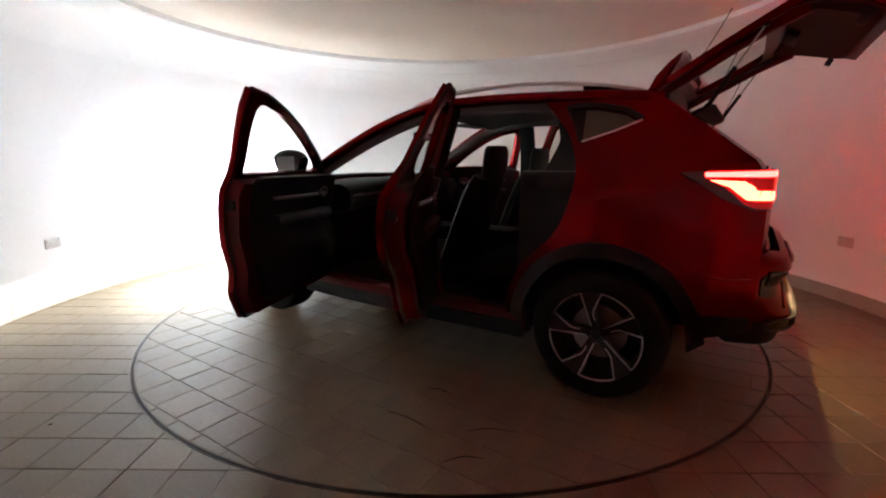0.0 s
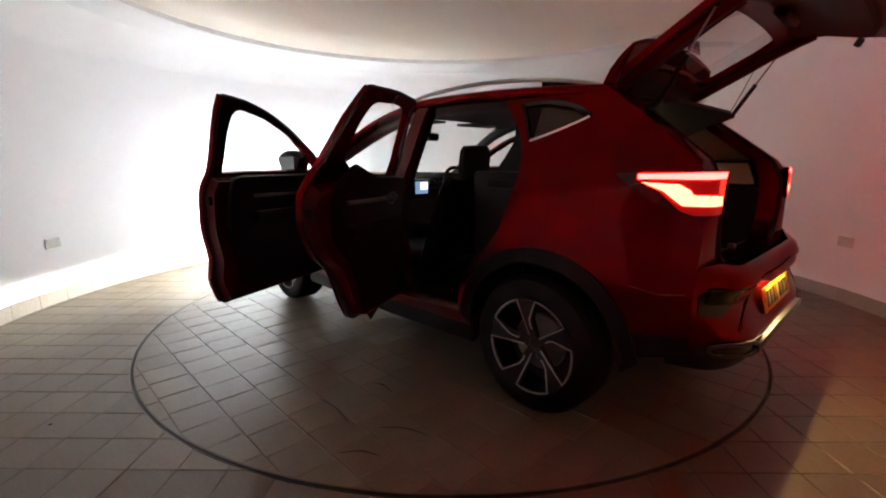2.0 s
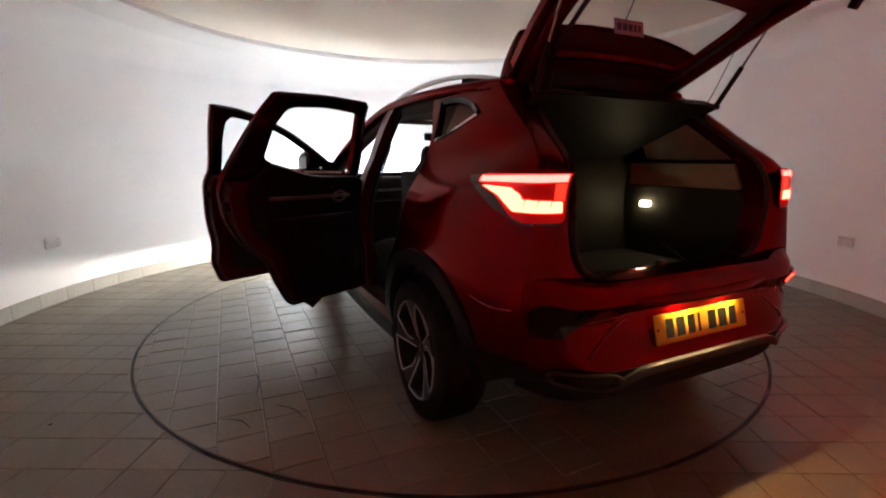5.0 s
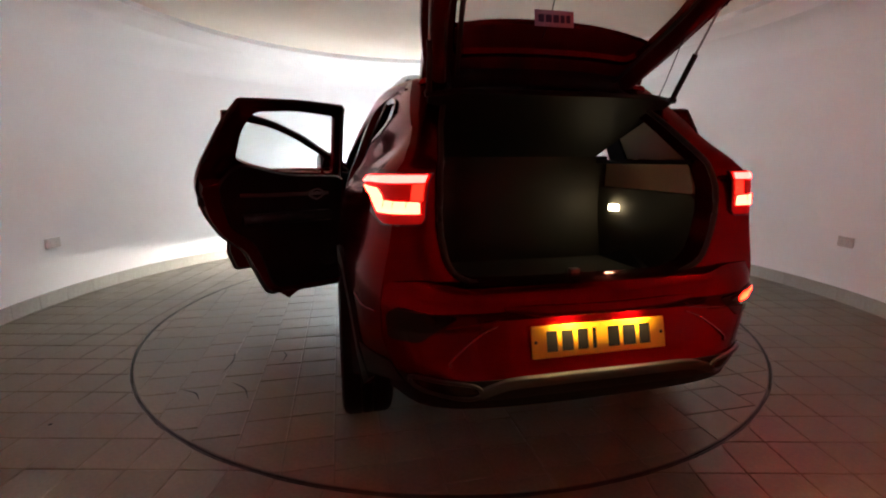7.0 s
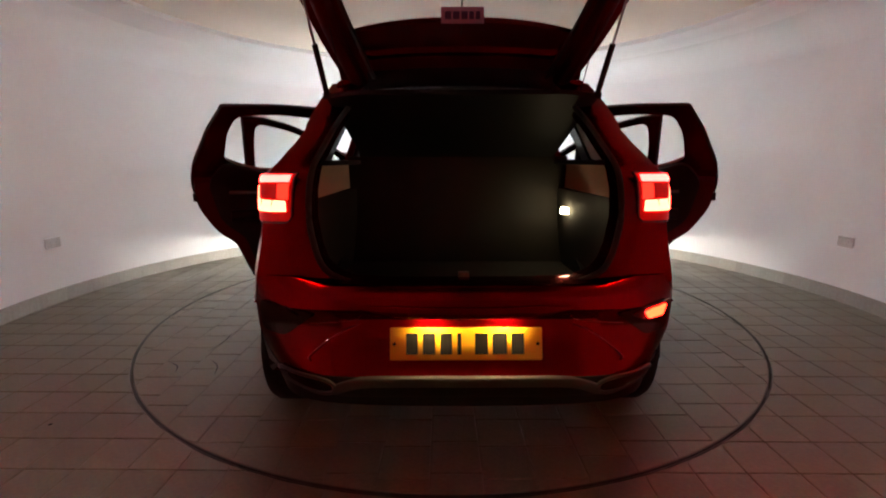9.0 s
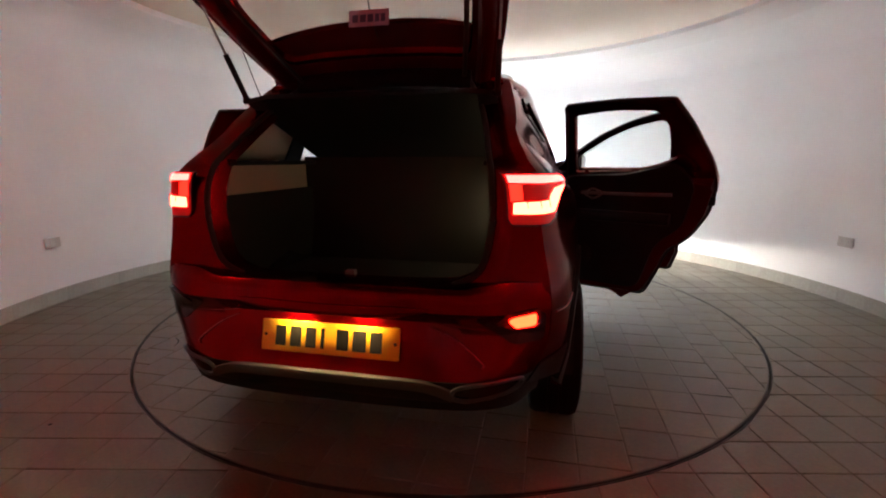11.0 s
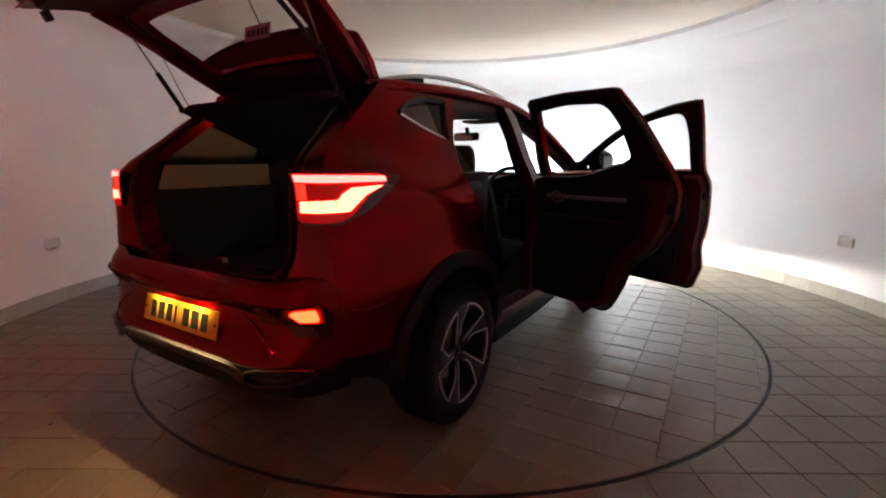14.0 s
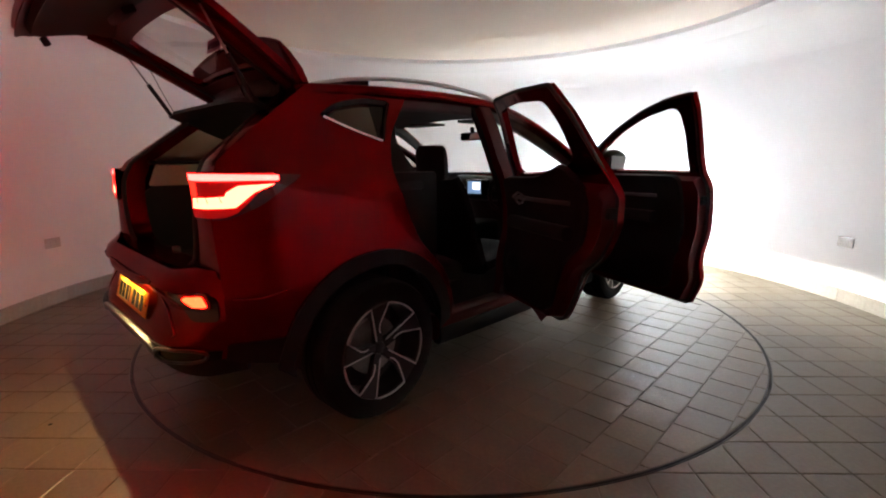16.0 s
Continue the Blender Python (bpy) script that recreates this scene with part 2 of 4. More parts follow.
def turned(profile, steps=48, axis="X"):
    """A ring or bowl turned round an axis from (radius, along) pairs."""
    rows = []
    for k in range(steps):
        t = 2 * math.pi * k / steps
        c, s = math.cos(t), math.sin(t)
        rows.append([(a, r * c, r * s) if axis == "X" else (r * c, r * s, a) for r, a in profile])
    rows.append(rows[0])
    bm = loft(rows)
    bmesh.ops.remove_doubles(bm, verts=bm.verts[:], dist=1e-5)
    bmesh.ops.recalc_face_normals(bm, faces=bm.faces[:])
    return bm


def prism(outline, place, depth):
    """A flat outline extruded: place(u, v, d) with d from 0 to depth."""
    bm = bmesh.new()
    a = [bm.verts.new(place(u, v, 0.0)) for u, v in outline]
    b = [bm.verts.new(place(u, v, depth)) for u, v in outline]
    bm.faces.new(a)
    bm.faces.new(list(reversed(b)))
    for i in range(len(a)):
        j = (i + 1) % len(a)
        bm.faces.new([a[j], a[i], b[i], b[j]])
    bmesh.ops.recalc_face_normals(bm, faces=bm.faces[:])
    return bm


def joined(*bms):
    out = bmesh.new()
    for b in bms:
        me = bpy.data.meshes.new("tmp")
        b.to_mesh(me)
        b.free()
        out.from_mesh(me)
        bpy.data.meshes.remove(me)
    return out


def ring_wall(r, z0, z1, a0, a1, thick, steps):
    rows = []
    for k in range(steps + 1):
        a = radians(a0 + (a1 - a0) * k / steps)
        c, s = math.cos(a), math.sin(a)
        rows.append([(r * c, r * s, z0), (r * c, r * s, z1), ((r + thick) * c, (r + thick) * s, z1), ((r + thick) * c, (r + thick) * s, z0)])
    return loft(rows, closed=True, cap=True)


# ---- the round room ----
GAP = 15.0  # half the angle of the opening in which the camera stands
wall = mesh_object("wall_round", ring_wall(R_WALL, -0.05, 2.75, -90 + GAP, 270 - GAP, 0.15, 96), WALL)
tagged(wall, "white painted curved wall of the turntable room", "wall", kind="structure")


def ceiling_mesh():
    prof = [(0.0, 2.490), (1.2, 2.490), (2.50, 2.490), (2.62, 2.490)]
    return turned(prof, 128, axis="Z")


def cove_mesh():
    prof = [(2.600, 2.496), (2.602, 2.446), (2.612, 2.438), (2.74, 2.412), (2.84, 2.384), (2.862, 2.374), (2.868, 2.380), (2.868, 2.424), (2.95, 2.426), (3.02, 2.424), (3.10, 2.418)]
    for k in range(1, 11):
        a = radians(90 * k / 10)
        prof.append((3.10 + 0.302 * math.sin(a), 2.148 + 0.27 * math.cos(a)))
    prof += [(3.402, 2.11)]
    return turned(prof, 128, axis="Z")


ceil = mesh_object("ceiling", ceiling_mesh(), CEILING, smooth=20)
tagged(ceil, "warm white plastered round ceiling disc", "ceiling", kind="structure")
cove = mesh_object("ceiling_cove", cove_mesh(), WALL, smooth=30)
tagged(cove, "white painted stepped ring and cove round the ceiling", "ceiling", kind="structure")

# the lobby behind the camera: unseen, added as white area that bounces light
for nm, args in (("wall_lobby_left", (-1.10, -0.95, -4.4, -3.24, -0.05, 2.55)), ("wall_lobby_right", (0.95, 1.10, -4.4, -3.24, -0.05, 2.55)),
                 ("wall_lobby_back", (-1.10, 1.10, -4.55, -4.4, -0.05, 2.55)), ("ceiling_lobby", (-1.10, 1.10, -4.4, -3.20, 2.50, 2.60))):
    o = mesh_object(nm, box(*args, bevel=0), WALL, smooth=0)
    tagged(o, "plain white lobby surface, unseen, added to bounce light", "ceiling" if "ceiling" in nm else "wall", kind="structure")

floor = mesh_object("floor", turned([(0.0, -0.30), (2.30, -0.30), (2.30, -0.004), (2.235, -0.004), (2.24, -0.004), (3.6, -0.004)], 128, axis="Z"), GROUT, smooth=20)
tagged(floor, "brown-grey square quarry tile floor round the turntable", "floor", kind="structure")
lobby_floor = mesh_object("floor_lobby", box(-1.10, 1.10, -4.5, -3.3, -0.1, -0.014, bevel=0), TILE, smooth=0)
tagged(lobby_floor, "plain dark lobby floor behind the opening", "floor", kind="structure")
edge = mesh_object("trim", turned([(2.224, -0.012), (2.224, 0.001), (2.229, 0.001), (2.229, -0.012)], 160, axis="Z"), STEEL_EDGE, smooth=20)
tagged(edge, "dark steel edging ring round the turntable", "trim", kind="structure")

# skirting, tile by tile
skirting = new("baseboard")
tagged(skirting, "grey tiled skirting along the curved wall", "skirting", kind="structure")
SK = 72
sk_step = (360 - 2 * GAP) / SK


def skirting_piece():
    return ring_wall(R_WALL - 0.014, 0.0, 0.115, -sk_step / 2 + 0.03, sk_step / 2 - 0.03, 0.012, 3)


sk_mesh = None
for k in range(SK):
    if sk_mesh is None:
        ob = part("skirting_tile", skirting_piece(), SKIRT, skirting, smooth=0)
        sk_mesh = ob.data
    else:
        ob = new("skirting_tile", sk_mesh)
        ob.parent = skirting
    ob.rotation_euler = (0, 0, radians(-90 + GAP + sk_step * (k + 0.5)))


def wall_socket(angle, z):
    t = thing("wall_socket", "white plastic double socket on the curved wall", "socket", "wall sockets")
    part("faceplate", box(-0.073, 0.073, -0.012, 0.0, -0.043, 0.043, 0.006), SOCKET, t)
    for s in (-1, 1):
        part("rocker", box(s * 0.05 - 0.007, s * 0.05 + 0.007, -0.016, -0.010, 0.012, 0.032, 0.002), SOCKET, t)
        part("slots", joined(box(s * 0.03 - 0.003, s * 0.03 + 0.003, -0.0135, -0.011, 0.0, 0.012, 0),
                             box(s * 0.03 - 0.013, s * 0.03 - 0.006, -0.0135, -0.011, -0.02, -0.015, 0),
                             box(s * 0.03 + 0.006, s * 0.03 + 0.013, -0.0135, -0.011, -0.02, -0.015, 0)), SOCKET_DARK, t, smooth=0)
    a = math.radians(angle)
    t.matrix_basis = pose((R_WALL - 0.001) * math.cos(a), (R_WALL - 0.001) * math.sin(a), z, 0, 0, angle - 90)


wall_socket(178.0, 0.52)
wall_socket(3.05, 0.516)

# ---- turntable ----
turntable = thing("turntable", "round motorised floor turntable paved with square brown-grey tiles", "turntable")
part("disc", turned([(0.0, -0.25), (R_DISC - 0.008, -0.25), (R_DISC - 0.008, -0.001), (0.0, -0.001)], 160, axis="Z"), GROUT, turntable, smooth=20)
part("rim_ring", turned([(R_DISC - 0.008, -0.03), (R_DISC - 0.008, 0.002), (R_DISC - 0.003, 0.002), (R_DISC - 0.003, -0.03)], 160, axis="Z"), STEEL_EDGE, turntable, smooth=20)

# ---- the car: shape of its body (x across, y forward, z up) ----
half_z = smooth_table([0.15, 0.3, 0.45, 0.6, 0.8, 0.95, 1.05, 1.14, 1.25, 1.39, 1.50, 1.56, 1.64],
                      [0.79, 0.85, 0.878, 0.887, 0.897, 0.886, 0.868, 0.836, 0.775, 0.70, 0.638, 0.60, 0.53], 0.06)
taper_y = smooth_table([-2.35, -2.22, -2.1, -2.0, -1.9, -1.7, -1.5, -1.2, 1.2, 1.5, 1.8, 2.0, 2.1],
                       [0.66, 0.765, 0.845, 0.900, 0.935, 0.965, 0.985, 1.0, 1.0, 0.985, 0.92, 0.81, 0.70], 0.10)
REAR_HUB, FRONT_HUB, HUB_Z, TRACK = -1.435, 1.15, 0.334, 0.795


def half_width(y, z):
    rear = min(1.0, max(0.0, (-1.4 - y) / 0.5))
    slim = 0.04 * rear * min(1.0, max(0.0, (z - 0.72) / 0.25)) * min(1.0, max(0.0, (1.35 - z) / 0.15))
    low = z - 0.08 * rear * min(1.0, max(0.0, (z - 0.95) / 0.15))
    upper = min(1.0, max(0.0, (z - 1.05 - 0.10 * rear) / 0.15)) * min(1.0, max(0.0, (-0.7 - y) / 1.2))
    wide = min(1.0, max(0.0, (z - 1.2) / 0.3)) * min(1.0, max(0.0, (y + 0.75) / 0.4))
    hollow = 0.018 * math.exp(-((z - 0.62) / 0.10) ** 2) * min(1.0, max(0.0, (0.9 - abs(y + 0.1)) / 0.3))
    tuck = 0.085 * min(1.0, max(0.0, (-1.88 - y) / 0.17)) * min(1.0, max(0.0, (0.62 - z) / 0.22)) ** 1.5
    return half_z(low) * taper_y(y) * (1 - (0.115 + 0.05 * rear) * upper + 0.08 * wide) - hollow - slim - tuck


def on_side(s, off=0.0):
    return lambda y, z: Vector((s * (half_width(y, z) + off), y, z))


rear_y = smooth_table([0.30, 0.36, 0.42, 0.48, 0.53, 0.60, 0.66, 0.71, 0.745, 0.775, 0.80],
                      [-2.10, -2.19, -2.245, -2.250, -2.218, -2.190, -2.178, -2.222, -2.218, -2.17, -2.12], 0.025)
front_y = smooth_table([0.25, 0.35, 0.5, 0.7, 0.85, 0.92], [1.92, 2.02, 2.05, 2.04, 1.98, 1.92], 0.05)
CORNER_Y = -2.07


def on_rear(off=0.0):
    def f(x, z):
        xe = half_width(CORNER_Y, z)
        k = min(1.0, abs(x) / xe) ** 6.5
        return Vector((x, rear_y(z) * (1 - k) + CORNER_Y * k - off, z))
    return f


def on_front(off=0.0):
    def f(x, z):
        xe = half_width(1.86, z)
        k = min(1.0, abs(x) / xe) ** 3.5
        return Vector((x, front_y(z) * (1 - k) + 1.86 * k + off, z))
    return f


roof_z = smooth_table([-1.75, -1.58, -1.5, -1.1, -0.7, -0.3, -0.05, 0.1], [1.545, 1.565, 1.575, 1.607, 1.622, 1.605, 1.565, 1.53], 0.15)


def on_roof(off=0.0):
    return lambda x, y: Vector((x, y, roof_z(y) - 0.06 * (abs(x) / 0.58) ** 2.4 + off))


def on_bonnet(x, y):
    f = min(1.0, max(0.0, (y - 0.85) / 1.1))
    z = 1.075 - 0.10 * f - 0.10 * f ** 4
    return Vector((x, y, z - 0.05 * (abs(x) / 0.78) ** 3))


def wrap_corner(off):
    """Round the rear corner: u below 0 runs forward along the side, u above 0 runs across the rear."""
    def leg(s, u, z):
        if u < 0:
            y = -2.085 - u
            return Vector((s * half_width(y, z), y, z))
        return Vector((s * (half_width(-2.085, z) - u), -2.085 - 0.10 * u, z))

    def make(s):
        def f(u, z):
            p = sum((leg(s, u + d, z) for d in (-0.03, -0.015, 0.0, 0.015, 0.03)), Vector()) / 5
            a, b = leg(s, u - 0.03, z), leg(s, u + 0.03, z)
            t = (b - a).normalized()
            n = Vector((-t.y, t.x, 0))
            if n.x * s < 0 or n.y > 0.2:
                n = -n
            if n.y > 0.3:
                n = -n
            return p + n * off
        return f
    return make


def arch(hub, r, a0, a1, n=22):
    return [(hub + r * math.cos(radians(a0 + (a1 - a0) * k / n)), HUB_Z + r * math.sin(radians(a0 + (a1 - a0) * k / n))) for k in range(n + 1)]


car = thing("car", "red compact crossover car with all doors and tailgate open", "car")


def build_side(s):
    # rear quarter with its window
    door_edge = rounded([(-1.02, 1.52, 0.0), (-1.20, 1.33, 0.06), (-1.29, 1.10, 0.1), (-1.22, 0.84, 0.12), (-1.02, 0.66, 0.1), (-0.94, 0.50, 0.05), (-0.93, 0.30, 0.0)], 0.05)
    outline = door_edge[:] + [(-1.03, 0.30)] + arch(REAR_HUB, 0.41, -3, 183)
    outline += [(-1.86, 0.40), (-1.95, 0.405), (-2.07, 0.415), (-2.075, 0.60), (-2.08, 0.80), (-2.08, 1.00), (-2.07, 1.13), (-2.02, 1.205), (-1.80, 1.375), (-1.58, 1.535), (-1.40, 1.545), (-1.20, 1.55)]
    win = rounded([(-1.165, 1.475), (-1.265, 1.305), (-1.52, 1.40), (-1.44, 1.445), (-1.30, 1.475)], 0.02)
    q = surface("quarter_panel", outline, on_side(s), PAINT, car, holes=[win], step=0.05, core=(0, -1.4, 0.8), thick=0.03)
    surface("quarter_window", win, on_side(s, -0.008), PRIVACY, q, step=0.06, thick=0, core=(0, -1.4, 0.8), label="dark tinted quarter window")
    part("window_trim", sweep([on_side(s, 0.004)(*p) for p in ((-1.262, 1.298), (-1.40, 1.345), (-1.535, 1.40))], 0.008, 0.014, 5, sides=6), CHROME, q, "chrome strip under the window")
    part("window_seal", joined(sweep([on_side(s, 0.003)(*p) for p in ((-1.16, 1.485), (-1.30, 1.485), (-1.45, 1.452), (-1.535, 1.405))], 0.012, 0.03, 4, sides=6),
                               sweep([on_side(s, 0.003)(*p) for p in ((-1.15, 1.485), (-1.205, 1.40), (-1.255, 1.30))], 0.012, 0.024, 4, sides=6)), GLOSS_BLACK, q)
    # wheel arch cladding, rear
    band = arch(REAR_HUB, 0.475, 4, 176) + list(reversed(arch(REAR_HUB, 0.405, -3, 183)))
    surface("arch_cladding", band, on_side(s, 0.014), BLACK, q, step=0.05, thick=0.03, core=(0, REAR_HUB, 0.4), label="black plastic wheel arch cladding")
    part("wheel_housing", housing(s), BLACK, q).location = (s * 0.86, REAR_HUB, HUB_Z)
    part("lower_cladding", surface_strip(s, [(-1.845, 0.392), (-2.066, 0.410), (-2.066, 0.50), (-1.845, 0.51)], 0.006), BLACK, q)
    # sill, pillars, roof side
    part("sill", sweep([(s * 0.80, 0.78, 0.315), (s * 0.815, 0.3, 0.31), (s * 0.815, -0.4, 0.31), (s * 0.80, -1.04, 0.315)], 0.13, 0.14, 4, sides=12), SHADED_INNER_PAINT, car)
    part("sill_cladding", sweep([(s * 0.845, 0.76, 0.275), (s * 0.858, 0.2, 0.27), (s * 0.858, -0.5, 0.27), (s * 0.845, -1.03, 0.275)], 0.06, 0.10, 4, sides=10), BLACK, car, "black plastic sill cladding")
    bp = rounded([(-0.16, 0.34, 0.0), (-0.26, 0.9, 0.05), (-0.335, 1.545, 0.0), (-0.43, 1.545, 0.0), (-0.395, 0.9, 0.05), (-0.46, 0.34, 0.0)], 0.05)
    b = surface("b_pillar", bp, on_side(s, -0.035), SHADED_INNER_PAINT, car, step=0.06, thick=0.05, core=(0, -0.3, 0.8))
    part("pillar_trim", sweep([on_side(s, -0.10)(*p) for p in ((-0.30, 0.4), (-0.32, 0.9), (-0.37, 1.3), (-0.385, 1.53))], 0.035, 0.13, 3, up=(0, 1, 0), sides=8), BLACK, b)
    part("seat_belt", sweep([on_side(s, -0.13)(*p) for p in ((-0.33, 0.45), (-0.35, 0.9), (-0.385, 1.30))], 0.004, 0.045, 3, up=(0, 1, 0), sides=6), FABRIC, b)
    part("a_pillar", sweep([(s * 0.815, 0.74, 1.085), (s * 0.76, 0.50, 1.235), (s * 0.685, 0.20, 1.395), (s * 0.63, -0.06, 1.495), (s * 0.60, -0.32, 1.545), (s * 0.592, -0.7, 1.555), (s * 0.575, -1.1, 1.545), (s * 0.535, -1.45, 1.528), (s * 0.50, -1.6, 1.515)],
                             0.075, 0.062, 5, sides=12, power=3.0), PAINT, car)
    part("cant_trim", sweep([(s * 0.77, 0.72, 1.07), (s * 0.715, 0.50, 1.20), (s * 0.635, 0.20, 1.355), (s * 0.58, -0.06, 1.455), (s * 0.555, -0.32, 1.505), (s * 0.545, -0.7, 1.51), (s * 0.52, -1.1, 1.50), (s * 0.46, -1.5, 1.47)],
                              0.06, 0.07, 4, sides=8, power=3.0), HEADLINER, car, "grey inner roof trim")
    # front wing
    wing = rounded([(0.70, 0.30, 0.0), (0.71, 0.7, 0.05), (0.72, 1.10, 0.02), (0.95, 1.07), (1.5, 0.985), (1.80, 0.90), (1.86, 0.80), (1.86, 0.34)], 0.04)
    wing += arch(FRONT_HUB, 0.41, 0, 180)
    w = surface("front_wing", wing, on_side(s), PAINT, car, step=0.07, core=(0, 1.2, 0.7), thick=0.02)
    band = arch(FRONT_HUB, 0.47, 4, 176) + list(reversed(arch(FRONT_HUB, 0.405, -3, 183)))
    surface("arch_cladding", band, on_side(s, 0.014), BLACK, w, step=0.06, thick=0.03, core=(0, FRONT_HUB, 0.4), label="black plastic wheel arch cladding")
    part("wheel_housing", housing(s), BLACK, w).location = (s * 0.86, FRONT_HUB, HUB_Z)
    # rear corner from the side to the boot opening
    outer, mid, inner, deep = [], [], [], []
    for z in (0.77, 0.80, 0.84, 0.90, 1.0, 1.10, 1.17, 1.205, 1.26, 1.32, 1.375, 1.44, 1.50, 1.535):
        y = float(np.interp(z, [0.80, 1.0, 1.13, 1.205, 1.375, 1.535], [-2.08, -2.08, -2.07, -2.02, -1.80, -1.58]))
        xi = float(np.interp(z, [0.77, 0.80, 0.84, 0.90, 1.0, 1.15, 1.35, 1.46, 1.535], [0.42, 0.49, 0.525, 0.545, 0.56, 0.555, 0.50, 0.45, 0.40]))
        xo = half_width(y, z)
        outer.append((s * xo, y, z))
        mid.append((s * (xo * 0.45 + xi * 0.55), y - 0.018, z))
        inner.append((s * xi, y + 0.005, z))
        deep.append((s * (xi - 0.015), y + 0.10, z))
    part("rear_pillar", loft([outer, mid, inner, deep]), PAINT, car)
    part("boot_seal", sweep([(p[0] * 0.985, p[1] - 0.004, p[2]) for p in inner], 0.022, 0.022, 2, sides=8, power=2), SEAL, car)
    # tail lamp wrapped round the corner
    wc = wrap_corner(0.006)(s)
    tl = surface("tail_lamp", rounded([(-0.35, 1.150), (-0.02, 1.166), (0.108, 1.166), (0.106, 1.01), (0.09, 0.988), (-0.06, 0.988), (-0.17, 1.035), (-0.27, 1.105)], 0.012), wc, LENS_SMOKE, car, step=0.02, thick=0.012, core=(0, -1.7, 1.1), label="smoked red tail lamp, lit")
    lamp_core = (0, -1.7, 1.1)
    surface("lens_field", rounded([(-0.240, 1.160), (0.103, 1.162), (0.101, 1.012), (0.09, 0.996), (-0.05, 0.996), (-0.09, 1.012), (-0.16, 1.078)], 0.006), wrap_corner(0.008)(s), LENS_LIT, tl, step=0.015, thick=0.003, core=lamp_core, label="softly glowing red lens")
    surface("light_bar", rounded([(-0.248, 1.150), (-0.02, 1.157), (0.092, 1.157), (0.092, 1.133), (-0.02, 1.132), (-0.245, 1.132)], 0.004), wrap_corner(0.0115)(s), TAIL_GLOW, tl, step=0.015, thick=0.003, core=lamp_core, label="glowing red light strip")
    surface("light_hook", rounded([(-0.228, 1.118), (-0.10, 1.113), (-0.062, 1.090), (-0.055, 1.074), (0.082, 1.068), (0.086, 1.030), (-0.085, 1.032), (-0.150, 1.086)], 0.005), wrap_corner(0.0115)(s), TAIL_HOT, tl, step=0.015, thick=0.003, core=lamp_core, label="glowing orange-red hooked brake light")
    surface("light_column", rounded([(0.052, 1.128), (0.092, 1.128), (0.092, 1.072), (0.052, 1.074)], 0.004), wrap_corner(0.0105)(s), TAIL_DIM, tl, step=0.015, thick=0.003, core=lamp_core, label="dimly glowing orange-red lens column")
    for u in (-0.045, -0.005, 0.035):
        part("lens_rib", sweep([wrap_corner(0.0155)(s)(u + 0.006, 1.078), wrap_corner(0.0155)(s)(u, 1.052)], 0.0025, 0.0025, 1, sides=6, power=2, up=(s * 0.3, -1, 0)), LENS, tl)
    part("roof_rail", sweep([(s * 0.530, -0.02, 1.535), (s * 0.528, -0.12, 1.578), (s * 0.525, -0.30, 1.618), (s * 0.522, -0.65, 1.640), (s * 0.515, -1.0, 1.632), (s * 0.505, -1.28, 1.600), (s * 0.495, -1.50, 1.555)], 0.030, 0.022, 5, sides=10), RAIL, car, "brushed silver roof rail")
    part("rail_foot", loft([[(s * 0.535, y, 1.50), (s * 0.535, y, z), (s * 0.495, y, z), (s * 0.495, y, 1.50)] for y, z in ((-1.20, 1.60), (-1.30, 1.588), (-1.42, 1.565), (-1.50, 1.548))], closed=True, cap=True), BLACK, car)


def housing(s):
    rows = []
    for k in range(25):
        a = radians(4 + 172 * k / 24)
        rows.append([(-s * d, r * math.cos(a), r * math.sin(a)) for r, d in ((0.405, 0.0), (0.43, 0.06), (0.42, 0.30), (0.10, 0.32), (0.0, 0.32))])
    return loft(rows)


def surface_strip(s, outline, off):
    v, f = flat_fill(outline, (), 0.05)
    bm = bmesh.new()
    vs = [bm.verts.new(on_side(s, off)(*p)) for p in v]
    for t in f:
        bm.faces.new([vs[i] for i in t])
    bmesh.ops.recalc_face_normals(bm, faces=bm.faces[:])
    bm.normal_update()
    if sum(fa.normal.x for fa in bm.faces) * s < 0:
        bmesh.ops.reverse_faces(bm, faces=bm.faces[:])
    thicken(bm, 0.02)
    return bm


for side in (-1, 1):
    build_side(side)

# roof, bonnet, glass
surface("roof", rounded([(-0.585, -1.56), (0.585, -1.56), (0.60, -0.30), (0.58, -0.03), (0.0, 0.03), (-0.58, -0.03), (-0.60, -0.30)], 0.03), on_roof(), PAINT, car, step=0.10, thick=0.02, core=(0, -0.7, 0.8))
surface("headliner", rounded([(-0.52, -1.50), (0.52, -1.50), (0.56, -0.30), (0.54, -0.05), (-0.54, -0.05), (-0.56, -0.30)], 0.05), on_roof(-0.045), HEADLINER, car, step=0.12, thick=0.01, core=(0, -0.7, 0.8), label="grey fabric headliner")
surface("bonnet", rounded([(-0.76, 0.82), (0.76, 0.82), (0.74, 1.6), (0.62, 1.93), (-0.62, 1.93), (-0.74, 1.6)], 0.06), on_bonnet, PAINT, car, step=0.10, thick=0.02, core=(0, 1.3, 0.3))
glass_rows = []
for k in range(7):
    t = k / 6
    row = []
    for i in range(13):
        u = -1 + 2 * i / 12
        low = Vector((0.75 * u, 0.98 - 0.26 * u * u, 1.075))
        top = Vector((0.575 * u, 0.02 - 0.08 * u * u, 1.56 - 0.05 * u * u))
        p = low.lerp(top, t)
        p.z += 0.05 * math.sin(math.pi * t)
        row.append(p)
    glass_rows.append(row)
ws = part("windscreen", loft(glass_rows), WINDOW, car, "clear windscreen glass")
ws.visible_shadow = False
